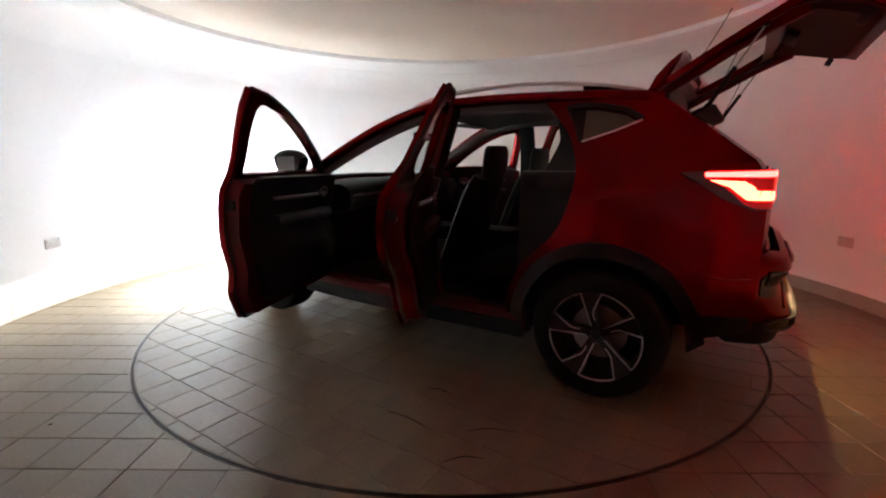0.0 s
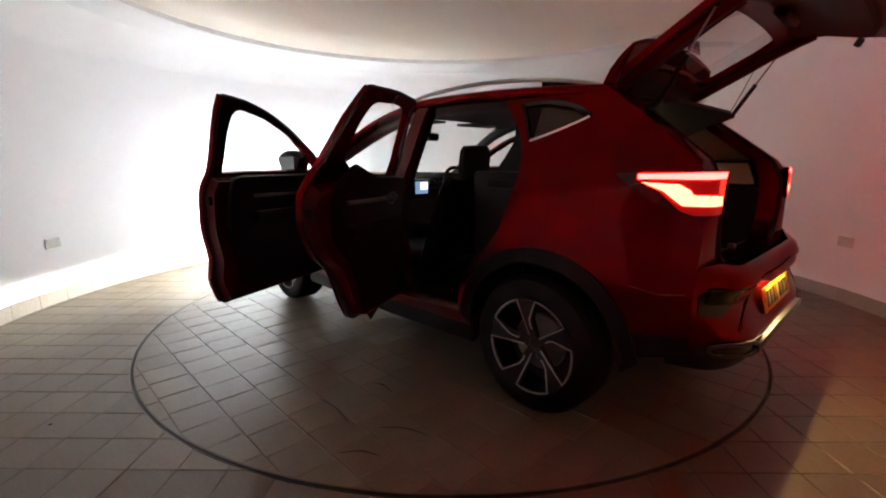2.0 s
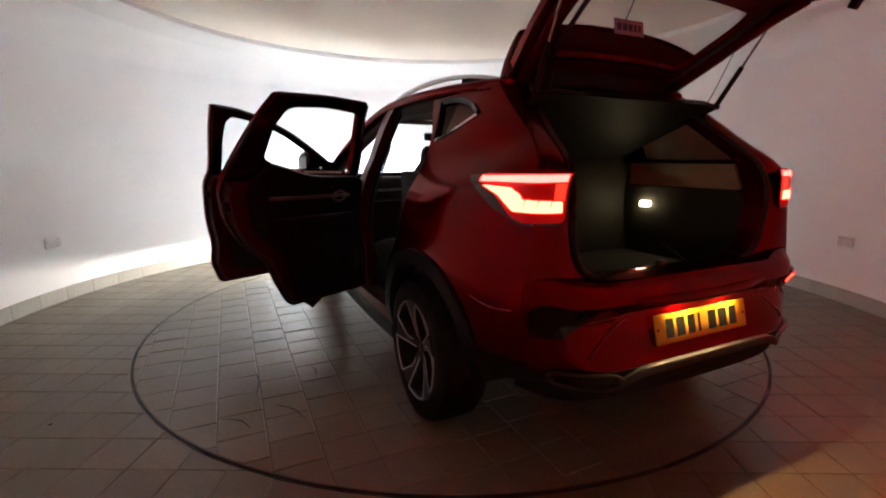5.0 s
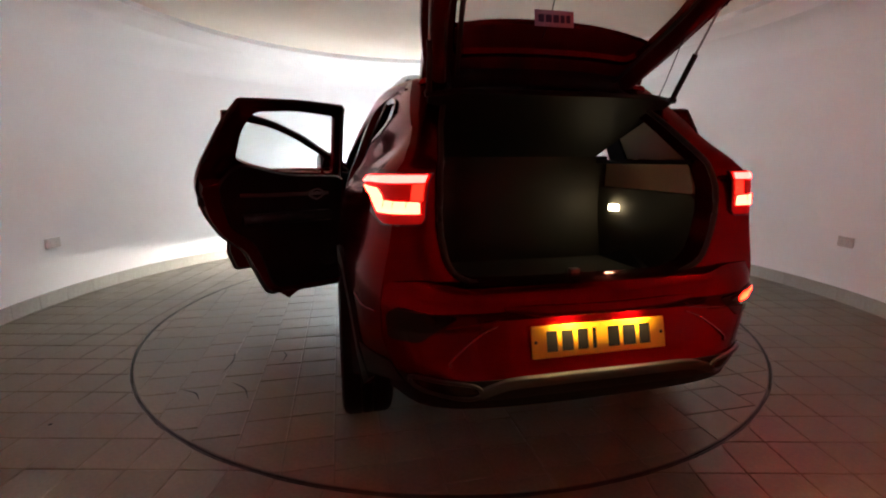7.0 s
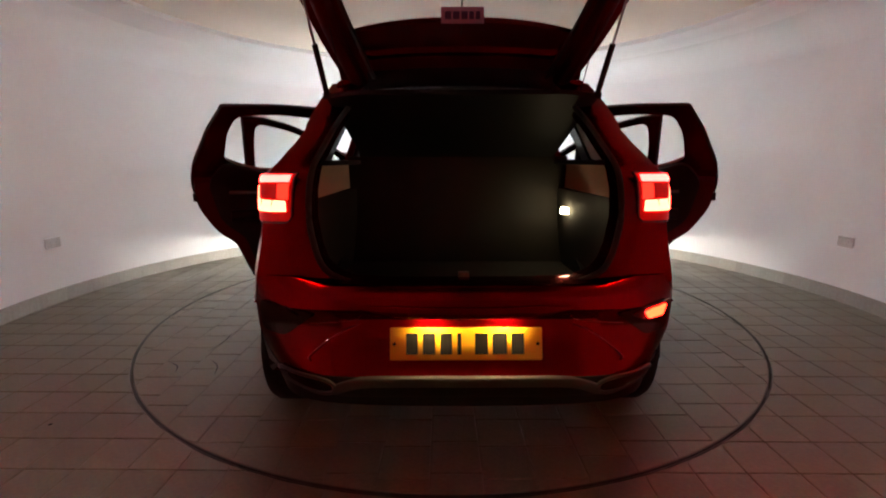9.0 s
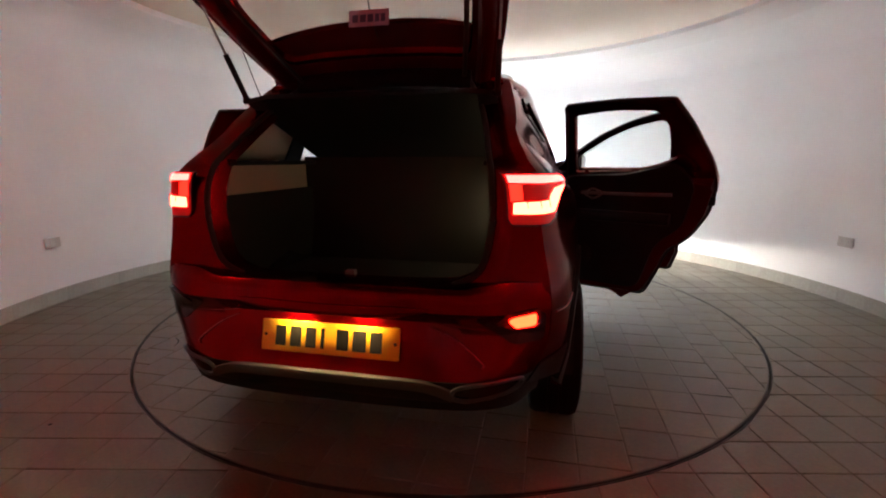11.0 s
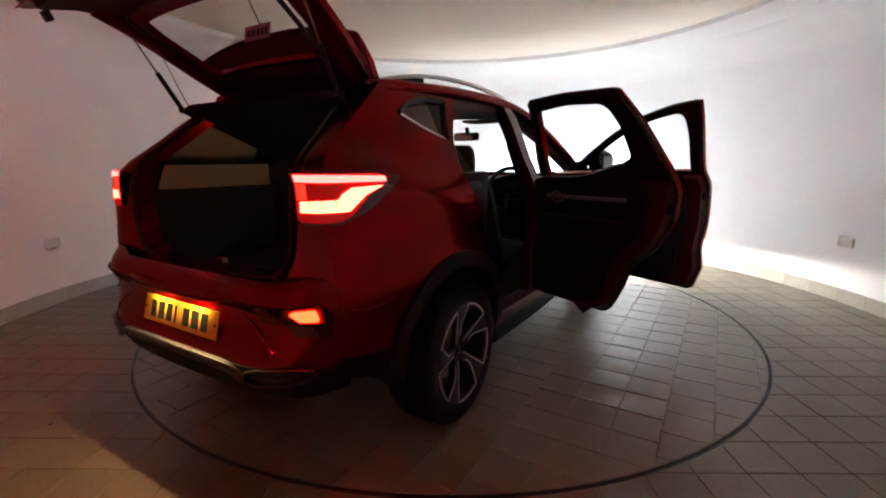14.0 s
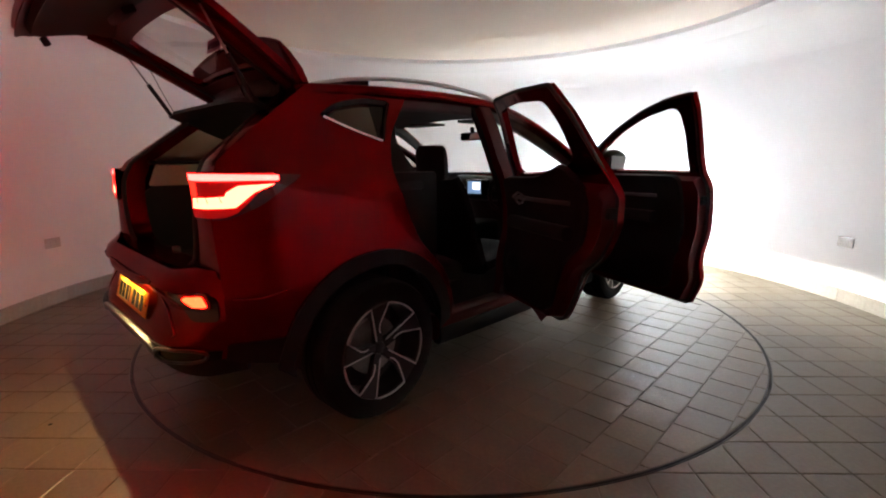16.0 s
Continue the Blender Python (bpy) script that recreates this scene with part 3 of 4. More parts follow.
part("cowl", sweep([(-0.76, 0.76, 1.06), (-0.4, 0.93, 1.065), (0, 0.99, 1.07), (0.4, 0.93, 1.065), (0.76, 0.76, 1.06)], 0.12, 0.05, 4), BLACK, car)
part("header_rail", sweep([(-0.56, -0.07, 1.505), (0, 0.0, 1.53), (0.56, -0.07, 1.505)], 0.10, 0.035, 5), HEADLINER, car)

# front end
fr = surface("front_bumper", rounded([(-0.46, 0.30), (0.46, 0.30), (0.48, 0.48), (0.78, 0.48), (0.80, 0.62), (0.74, 0.90), (-0.74, 0.90), (-0.80, 0.62), (-0.78, 0.48), (-0.48, 0.48)], 0.03), on_front(), PAINT, car, step=0.10, thick=0.02, core=(0, 1.4, 0.6))
surface("grille", rounded([(-0.42, 0.50), (0.42, 0.50), (0.50, 0.80), (-0.50, 0.80)], 0.05), on_front(0.012), GLOSS_BLACK, fr, step=0.10, thick=0.01, core=(0, 1.4, 0.6))


def headlamp(s):
    h = part("headlamp", sweep([(s * 0.56, 1.985, 0.80), (s * 0.64, 1.945, 0.805), (s * 0.72, 1.875, 0.815)], 0.06, 0.10, 4, sides=12), GLOSS_BLACK, car, "clear headlamp, lit")
    m = Matrix.Translation((s * 0.625, 1.99, 0.80)) @ Euler((radians(-6.0), 0, 0)).to_matrix().to_4x4()
    # unseen black tube, added to narrow the headlamp beam
    tube = turned([(0.028, 0.0), (0.036, 0.055), (0.039, 0.055), (0.031, -0.004), (0.0, -0.004)], 24, axis="Z")
    tube.transform(m @ Euler((radians(-90), 0, 0)).to_matrix().to_4x4())
    part("projector_tube", tube, GLOSS_BLACK, h, "gloss black tube added to narrow the beam")
    lens = turned([(0.0, 0.004), (0.027, 0.002)], 24, axis="Z")
    lens.transform(m @ Euler((radians(-90), 0, 0)).to_matrix().to_4x4())
    part("bulb", lens, HEAD_GLOW, h, "glowing white lamp")
    # unseen blocker above the lamp, added to hold its light off the ceiling
    part("lamp_hood", loft([[(s * x, y - d, z) for d, z in ((0.10, 0.885), (0.006, 0.880), (0.006, 0.886), (0.10, 0.892))] for x, y in ((0.49, 2.055), (0.62, 2.02), (0.74, 1.94))], closed=True, cap=True), GLOSS_BLACK, h)
    part("daytime_lamp", sweep([(s * 0.52, 2.045, 0.855), (s * 0.62, 2.012, 0.86), (s * 0.72, 1.945, 0.865)], 0.012, 0.014, 4, sides=8), DRL_GLOW, h, "glowing white light strip")


def front_fog(s):
    turn = Matrix.Translation((s * 0.68, 1.885, 0)) @ Euler((0, 0, radians(-s * 40))).to_matrix().to_4x4()

    def turned_out(bm):
        bm.transform(turn)
        return bm
    f = part("front_fog_lamp", turned_out(box(-0.10, 0.10, -0.08, 0.0, 0.37, 0.47, 0.01)), GLOSS_BLACK, fr, "lit front fog lamp")
    # added blocker, out of view, that keeps the fog beam low on the wall
    part("fog_hood", turned_out(loft([[(x, y, z + d) for x, z in ((-0.14, 0.457), (0.14, 0.457), (0.14, 0.463), (-0.14, 0.463))] for y, d in ((0.0, 0.0), (0.17, -0.032))], closed=True, cap=True)), BLACK, f)
    part("fog_bulb", turned_out(box(-0.08, 0.08, 0.005, 0.012, 0.441, 0.451, 0)), BEAM_GLOW, f, "glowing warm white lamp", smooth=0)


for side in (-1, 1):
    headlamp(side)
    front_fog(side)

# rear bumper with plate, lamps and diffuser
def on_bumper(u, z):
    return on_rear()(u * half_width(CORNER_Y, z), z)


bumper = surface("rear_bumper", rounded([(-1.0, 0.415, 0.0), (-0.8, 0.395), (0.8, 0.395), (1.0, 0.415, 0.0), (1.0, 0.80, 0.0), (0.80, 0.80), (0.62, 0.778), (-0.62, 0.778), (-0.80, 0.80), (-1.0, 0.80, 0.0)], 0.03), on_bumper, PAINT, car, step=0.045, thick=0.02, core=(0, -1.4, 0.6))
surface("bumper_shelf", [(-0.70, 0.0), (0.70, 0.0), (0.56, 0.12), (-0.56, 0.12)], lambda x, d: Vector((x, -2.13 + d + 0.05 * (abs(x) / 0.7) ** 3, 0.768 + 0.03 * (abs(x) / 0.6) ** 4 + 0.008 * math.sin(d * 20))), PAINT, bumper, step=0.06, thick=0.02, core=(0, -1.8, 0.3))
surface("sill_guard", [(-0.47, 0.0), (0.47, 0.0), (0.45, 0.08), (-0.45, 0.08)], lambda x, d: Vector((x, -2.03 + d, 0.762 - d * 0.25)), BLACK, bumper, step=0.08, thick=0.02, core=(0, -1.8, 0.3), label="black boot sill guard")
surface("lower_band", [(-0.995, 0.398), (0.995, 0.398), (0.995, 0.476), (0.70, 0.482), (-0.70, 0.482), (-0.995, 0.476)], lambda u, z: on_bumper(u, z) - Vector((0, 0.004, 0)), BLACK, bumper, step=0.04, thick=0.006, core=(0, -1.4, 0.6), label="black lower bumper")
part("lower_valance", sweep([(-0.69, -1.98, 0.42), (-0.58, -2.12, 0.405), (-0.3, -2.17, 0.40), (0.3, -2.17, 0.40), (0.58, -2.12, 0.405), (0.69, -1.98, 0.42)], 0.08, 0.11, 5, sides=12), BLACK, bumper, "black plastic valance")
for side in (-1, 1):
    v = surface("corner_vent", rounded([(side * 0.51, 0.690), (side * 0.70, 0.724), (side * 0.745, 0.70), (side * 0.738, 0.605), (side * 0.64, 0.598)], 0.02), on_rear(0.004), GLOSS_BLACK, bumper, step=0.03, thick=0.008, core=(0, -1.4, 0.6), label="gloss black corner insert")
    lit = side > 0
    surface("fog_lamp" if lit else "reversing_lamp", rounded([(side * 0.575, 0.675), (side * 0.62, 0.712), (side * 0.725, 0.722), (side * 0.722, 0.655), (side * 0.64, 0.648)], 0.012), on_rear(0.010), LENS if lit else GLOSS_BLACK, bumper, step=0.02, thick=0.006, core=(0, -1.4, 0.6), label="red fog lamp, lit" if lit else "dark reversing lamp lens")
    if lit:
        surface("fog_glow", rounded([(0.622, 0.687), (0.645, 0.700), (0.712, 0.708), (0.711, 0.663), (0.645, 0.657)], 0.01), on_rear(0.014), FOG_GLOW, v, step=0.02, thick=0.003, core=(0, -1.4, 0.6), label="glowing orange-red bulb area")
    part("exhaust_trim", joined(sweep([on_rear(0.012)(side * x, z) for x, z in ((0.435, 0.435), (0.47, 0.470), (0.58, 0.482), (0.655, 0.482), (0.672, 0.462), (0.63, 0.428), (0.50, 0.416), (0.435, 0.435))], 0.013, 0.012, 4, sides=8)), SILVER, bumper, "silver exhaust surround")
    surface("exhaust_recess", rounded([(side * 0.45, 0.437), (side * 0.48, 0.465), (side * 0.65, 0.476), (side * 0.662, 0.462), (side * 0.625, 0.433), (side * 0.51, 0.422)], 0.01), on_rear(0.006), GLOSS_BLACK, bumper, step=0.03, thick=0.004, core=(0, -1.4, 0.6))
    part("bumper_crease", sweep([on_side(side, 0.001)(y, z) for y, z in ((-1.86, 0.705), (-1.96, 0.685), (-2.05, 0.69))], 0.012, 0.010, 5, sides=10, power=2), CREASE, bumper)
for side in (-1, 1):
    part("bumper_fold", sweep([on_rear(0.003)(side * x, z) for x, z in ((0.37, 0.648), (0.42, 0.628), (0.47, 0.598), (0.52, 0.560), (0.545, 0.535), (0.538, 0.524))], 0.008, 0.007, 4, sides=8, power=2), CREASE, bumper)
    part("bumper_fold", sweep([on_rear(0.003)(side * x, z) for x, z in ((0.36, 0.682), (0.375, 0.668), (0.44, 0.656), (0.55, 0.648))], 0.007, 0.006, 4, sides=8, power=2), CREASE, bumper)
part("skid_trim", sweep([on_rear(0.006)(x, z) for x, z in ((-0.45, 0.435), (-0.40, 0.455), (-0.34, 0.468), (-0.2, 0.470), (0.0, 0.470), (0.2, 0.470), (0.34, 0.468), (0.40, 0.455), (0.45, 0.435))], 0.03, 0.036, 4, sides=10), SILVER, bumper, "brushed silver skid trim")
surface("plate_recess", rounded([(-0.54, 0.525), (0.54, 0.525), (0.47, 0.595), (0.37, 0.660), (-0.37, 0.660), (-0.47, 0.595)], 0.03), on_rear(0.002), PAINT, bumper, step=0.04, thick=0.004, core=(0, -1.4, 0.6))

# number plate: yellow, the characters shown as plain bars
plate = part("number_plate", box(-0.26, 0.26, -0.005, 0.0, -0.0555, 0.0555, 0.004), PLATE, car, "yellow number plate with black characters")
plate.matrix_basis = pose(0, -2.2115, 0.588, -14, 0, 0)
for x0, x1 in ((-0.205, -0.165), (-0.148, -0.105), (-0.088, -0.048), (-0.030, -0.016), (0.030, 0.075), (0.090, 0.140), (0.155, 0.198)):
    part("character_bar", box(x0, x1, -0.0066, -0.004, -0.036, 0.036, 0), INK, plate, smooth=0)
for x in (-0.245, 0.245):
    part("screw_cap", turned([(0.0, -0.008), (0.006, -0.0075), (0.007, -0.004)], 10, axis="Z"), INK, plate).matrix_basis = pose(x, 0, 0, -90, 0, 0) @ pose(0, 0, 0.002)
for x in (-0.12, 0.13):
    lh = part("plate_lamp", box(x - 0.034, x + 0.034, -2.212, -2.165, 0.686, 0.694, 0.003), PAINT, bumper)
    part("plate_bulb", box(x - 0.026, x + 0.026, -2.2085, -2.193, 0.6840, 0.6855, 0.0), PLATE_GLOW, lh, "glowing warm white plate bulb", smooth=0)

part("plate_lip", sweep([(x, -2.228 + 0.10 * (abs(x) / 0.6) ** 4, 0.702 + 0.012 * (abs(x) / 0.34) ** 2) for x in (-0.36, -0.24, -0.12, 0.0, 0.12, 0.24, 0.36)], 0.022, 0.040, 4, sides=12, power=2.6, taper=lambda t: 0.35 + 0.65 * min(1.0, 6 * t, 6 * (1 - t))), PAINT, bumper)

# underbody and inside shell
part("underbody", box(-0.70, 0.70, -1.72, 1.80, 0.24, 0.30, 0.02), BLACK, car)
part("cabin_floor", box(-0.76, 0.76, -1.1, 0.95, 0.27, 0.33, 0.01), CARPET, car, "dark carpeted cabin floor")
part("bulkhead", box(-0.74, 0.74, 0.80, 0.88, 0.30, 1.05, 0.02), BLACK, car)
part("boot_floor", box(-0.57, 0.57, -2.05, -1.10, 0.63, 0.67, 0.01), CARPET, car, "dark boot carpet")
for side in (-1, 1):
    # colour changes at z 1.06 where the boot's shade begins: dark below, beige above
    bt = surface("boot_side_trim", rounded([(-2.0, 0.65), (-1.1, 0.65), (-1.10, 1.06), (-1.94, 1.06), (-2.0, 1.0)], 0.04), lambda y, z, s=side: Vector((s * (0.575 - 0.03 * math.sin((z - 0.7) * 5) + 0.02 * math.sin(y * 6)), y, z)), BOOT_TRIM, car, step=0.06, thick=0.02, core=(side * 2.0, -1.5, 0.9), label="grey boot side trim, darkened for shade")
    surface("upper_side_trim", rounded([(-1.95, 1.063), (-1.12, 1.063), (-1.12, 1.21), (-1.90, 1.19)], 0.02), lambda y, z, s=side: Vector((s * (0.560 + 0.03 * (z - 1.06)), y, z)), LIT_TRIM, car, step=0.08, thick=0.02, core=(side * 2.0, -1.5, 1.1), label="beige-grey upper boot trim, lightened as lamp-lit")
    surface("pillar_lining", rounded([(-1.255, 1.21), (-1.95, 1.20), (-1.50, 1.50), (-1.235, 1.51)], 0.03), lambda y, z, s=side: Vector((s * (half_width(y, z) - 0.06), y, z)), LIT_TRIM, car, step=0.06, thick=0.015, core=(side * 2.0, -1.5, 1.3))
    surface("pillar_cover", rounded([(-1.29, 1.06), (-1.06, 1.06), (-1.13, 1.30), (-1.07, 1.47), (-1.28, 1.47)], 0.03), lambda y, z, s=side: Vector((s * (half_width(y, z) - 0.075), y, z)), BLACK, car, step=0.06, thick=0.015, core=(side * 2.0, -1.2, 1.3), label="black inner pillar cover")
    part("shelf_ledge", box(min(side * 0.50, side * 0.60), max(side * 0.50, side * 0.60), -1.95, -1.15, 1.185, 1.205, 0.006), BLACK, bt)
    part("inner_side_panel", box(min(side * 0.74, side * 0.78), max(side * 0.74, side * 0.78), -1.30, -0.95, 0.30, 1.15, 0.02), BLACK, car)
part("boot_lamp", box(0.508, 0.545, -1.47, -1.42, 0.945, 0.975, 0.002), BOOT_GLOW, car, "small glowing warm boot lamp")
part("striker", box(-0.02, 0.02, -2.02, -1.99, 0.735, 0.79, 0.004), STEEL, car)

# rear seats, front seats

def seat(x, y, rear=False):
    w = 0.25 if not rear else 0.30
    st = part("front_seat", sweep([(x, y + 0.42, 0.52), (x, y + 0.25, 0.535), (x, y, 0.50)], w * 2, 0.16, 5, sides=16, power=3.2), FABRIC, car, "dark leather front seat")
    part("backrest", sweep([(x, y - 0.02, 0.52), (x, y - 0.10, 0.75), (x, y - 0.19, 1.0), (x, y - 0.235, 1.10)], w * 1.9, 0.13, 5, up=(0, 1, 0), sides=16, power=3.2, taper=lambda t: 1 - 0.25 * t * t), FABRIC, st)
    part("headrest", sweep([(x, y - 0.26, 1.09), (x, y - 0.275, 1.15), (x, y - 0.285, 1.26), (x, y - 0.285, 1.295)], 0.26, 0.10, 4, up=(0, 1, 0), sides=14, power=3.0, taper=lambda t: 0.86 + 0.14 * math.sin(math.pi * min(1, t * 1.1)) - 0.10 * t ** 4), FABRIC, st)
    for d in (-0.06, 0.06):
        part("headrest_post", sweep([(x + d, y - 0.235, 1.06), (x + d, y - 0.265, 1.16)], 0.012, 0.012, 1, sides=8, power=2, up=(0, 1, 0)), CHROME, st)


for x in (-0.37, 0.37):
    seat(x * 1.03, -0.32)
rb = part("rear_bench", sweep([(0, -0.62, 0.52), (0, -0.85, 0.54), (0, -1.05, 0.50)], 1.34, 0.18, 5, sides=16, power=4), FABRIC, car, "dark leather rear bench")
part("bench_backrest", sweep([(0, -1.02, 0.55), (0, -1.10, 0.8), (0, -1.18, 1.10), (0, -1.20, 1.20)], 1.36, 0.13, 4, up=(0, 1, 0), sides=16, power=4), FABRIC, rb)
part("bench_back_panel", box(-0.57, 0.57, -1.285, -1.265, 0.66, 1.225, 0.006), BOOT_TRIM, rb, "carpeted back of the rear bench").matrix_basis = pose(0, 0, 0)
for x in (-0.40, 0.40):
    part("rear_headrest", sweep([(x, -1.19, 1.16), (x, -1.20, 1.22), (x, -1.20, 1.255)], 0.24, 0.08, 4, up=(0, 1, 0), sides=12, power=3), FABRIC, rb)
sh = surface("parcel_shelf", rounded([(-0.49, 0.0), (0.49, 0.0), (0.51, 0.35), (0.535, 0.60, 0.02), (0.42, 0.63), (-0.42, 0.63), (-0.535, 0.60, 0.02), (-0.51, 0.35)], 0.04), lambda x, d: Vector((x, -1.24 - d * 0.93, 1.225 + d * 0.395)), BLACK, car, step=0.10, thick=0.02, core=(0, -1.5, 0.5), label="black parcel shelf lifted on cords")
for s in (-1, 1):
    part("cord", sweep([(s * 0.46, -1.78, 1.43), (s * 0.47, -1.83, 1.52), (s * 0.50, -1.92, 1.76)], 0.004, 0.004, 3, sides=6, power=2, up=(0, 1, 0)), BLACK, sh)

# dashboard
dash = part("dashboard", sweep([(-0.74, 0.60, 0.93), (-0.4, 0.62, 0.96), (0, 0.62, 0.955), (0.4, 0.62, 0.97), (0.74, 0.60, 0.93)], 0.42, 0.22, 5, sides=14, power=3.2), BLACK, car, "dark soft-touch dashboard")
part("dash_trim", sweep([(-0.70, 0.40, 0.955), (0, 0.41, 0.965), (0.70, 0.40, 0.955)], 0.01, 0.02, 4, sides=6), DULL, dash)
scr = part("touch_screen", box(-0.125, 0.075, 0.325, 0.40, 0.91, 1.045, 0.008), GLOSS_BLACK, dash, "lit central touch screen")
part("screen_picture", box(-0.10, 0.04, 0.322, 0.326, 0.925, 1.03, 0), SCREEN_GLOW, scr, smooth=0)
part("screen_mark", box(-0.045, 0.035, 0.3195, 0.323, 0.96, 1.02, 0), SCREEN_MARK, scr, smooth=0)
part("centre_console", box(-0.12, 0.12, -0.60, 0.50, 0.33, 0.70, 0.03), BLACK, car)
part("instrument_hood", sweep([(0.22, 0.47, 1.03), (0.38, 0.46, 1.07), (0.54, 0.47, 1.03)], 0.20, 0.06, 5, sides=10), BLACK, dash)
ring = turned([(0.175 + 0.016 * math.cos(a), 0.016 * math.sin(a)) for a in [2 * math.pi * k / 10 for k in range(11)]], 40, axis="Z")
wheel_m = pose(0.37, 0.26, 0.98, 66, 0, 0)
ring.transform(wheel_m)
stw = part("steering_wheel", ring, FABRIC, car, "dark leather steering wheel")
hub = joined(box(-0.06, 0.06, -0.05, 0.05, -0.03, 0.01, 0.015), box(-0.17, 0.17, -0.015, 0.015, -0.02, -0.005, 0.005), box(-0.015, 0.015, -0.17, 0.0, -0.02, -0.005, 0.005))
hub.transform(wheel_m)
part("spokes", hub, BLACK, stw)
rv = part("rear_view_mirror", box(-0.125, 0.105, 0.245, 0.28, 1.365, 1.43, 0.015), BLACK, car, "black interior mirror")
part("mirror_face", box(-0.115, 0.095, 0.242, 0.246, 1.373, 1.422, 0.0), MIRROR, rv, smooth=0)
part("mirror_mount", sweep([(0, 0.265, 1.42), (0, 0.25, 1.47)], 0.03, 0.03, 1, up=(0, 1, 0)), BLACK, rv)
for x in (-0.33, 0.33):
    part("sun_visor", box(x - 0.19, x + 0.19, -0.09, 0.08, 1.478, 1.496, 0.008), HEADLINER, car).matrix_basis = pose(0, 0, 0)

# ---- wheels ----
def wheel(x, y, s):
    w = part("wheel", turned([(0.150, -0.10), (0.225, -0.105), (0.232, -0.09), (0.222, -0.06), (0.222, 0.06), (0.232, 0.098), (0.226, 0.106), (0.214, 0.100), (0.208, 0.07), (0.205, -0.02), (0.06, -0.03), (0.0, -0.03)], 48), RIM_DARK, car, "dark alloy wheel with diamond-cut edges")
    part("tyre", turned([(0.226, -0.095), (0.245, -0.108), (0.285, -0.112), (0.312, -0.102), (0.324, -0.080), (0.325, -0.03), (0.320, -0.028), (0.320, -0.020), (0.325, -0.018), (0.325, 0.018), (0.320, 0.020), (0.320, 0.028), (0.325, 0.03), (0.324, 0.080), (0.312, 0.102), (0.285, 0.112), (0.245, 0.108), (0.226, 0.100)], 64), RUBBER, w, "black rubber tyre")
    part("brake_disc", turned([(0.0, 0.02), (0.135, 0.02), (0.135, 0.0), (0.0, 0.0)], 32), STEEL, w)
    part("hub_cap", turned([(0.0, 0.074), (0.022, 0.073), (0.030, 0.066), (0.034, 0.04)], 24), RIM_DARK, w)
    for k in range(5):
        a = radians(72 * k + 33)

        def put(u, v, d, a=a):
            # u outwards along the spoke, v across it
            dish = 0.112 - 0.048 * (1 - min(1.0, math.hypot(u, v) / 0.21)) - d
            return Vector((dish, u * math.cos(a) - v * math.sin(a), u * math.sin(a) + v * math.cos(a)))
        spoke = [(0.025, -0.022), (0.12, -0.030), (0.21, -0.075), (0.218, -0.02), (0.214, 0.03), (0.10, 0.012), (0.028, 0.018)]
        part("spoke", prism(spoke, put, 0.030), RIM_DARK, w, smooth=25)

        def strip(pts, width):
            rows = []
            for i, (u, v) in enumerate(pts):
                a0, b0 = pts[max(0, i - 1)], pts[min(len(pts) - 1, i + 1)]
                d = Vector((b0[0] - a0[0], b0[1] - a0[1])).normalized()
                n = Vector((-d.y, d.x)) * width / 2
                rows.append([put(u + n.x, v + n.y, -0.002), put(u - n.x, v - n.y, -0.002), put(u - n.x, v - n.y, 0.004), put(u + n.x, v + n.y, 0.004)])
            return loft(rows, closed=True, cap=True)
        arc = [(0.222 * math.cos(t), 0.222 * math.sin(t)) for t in [0.08 + 0.80 * i / 8 for i in range(9)]]
        edge_line = [(0.045, 0.012), (0.12, 0.014), arc[0]] + arc[1:] + [(0.098, 0.142), (0.056, 0.112), (0.040, 0.084), (0.038, 0.066)]
        part("cut_edge", strip(edge_line, 0.0075), RIM_CUT, w, "bright machined spoke edge", smooth=25)
    w.matrix_basis = pose(x, y, HUB_Z, 0, 0, 0 if s > 0 else 180) @ Matrix.Diagonal((1, 1.028, 1.028, 1))
    return w


for side in (-1, 1):
    wheel(side * TRACK, REAR_HUB, side)
    wheel(side * TRACK, FRONT_HUB, side)

# ---- doors, built closed and turned on their hinges ----
def swing(ob, s, hinge_y, angle):
    hx = s * 0.855
    ob.matrix_basis = Matrix.Translation((hx, hinge_y, 0)) @ Euler((0, 0, radians(s * angle))).to_matrix().to_4x4() @ Matrix.Translation((-hx, -hinge_y, 0))


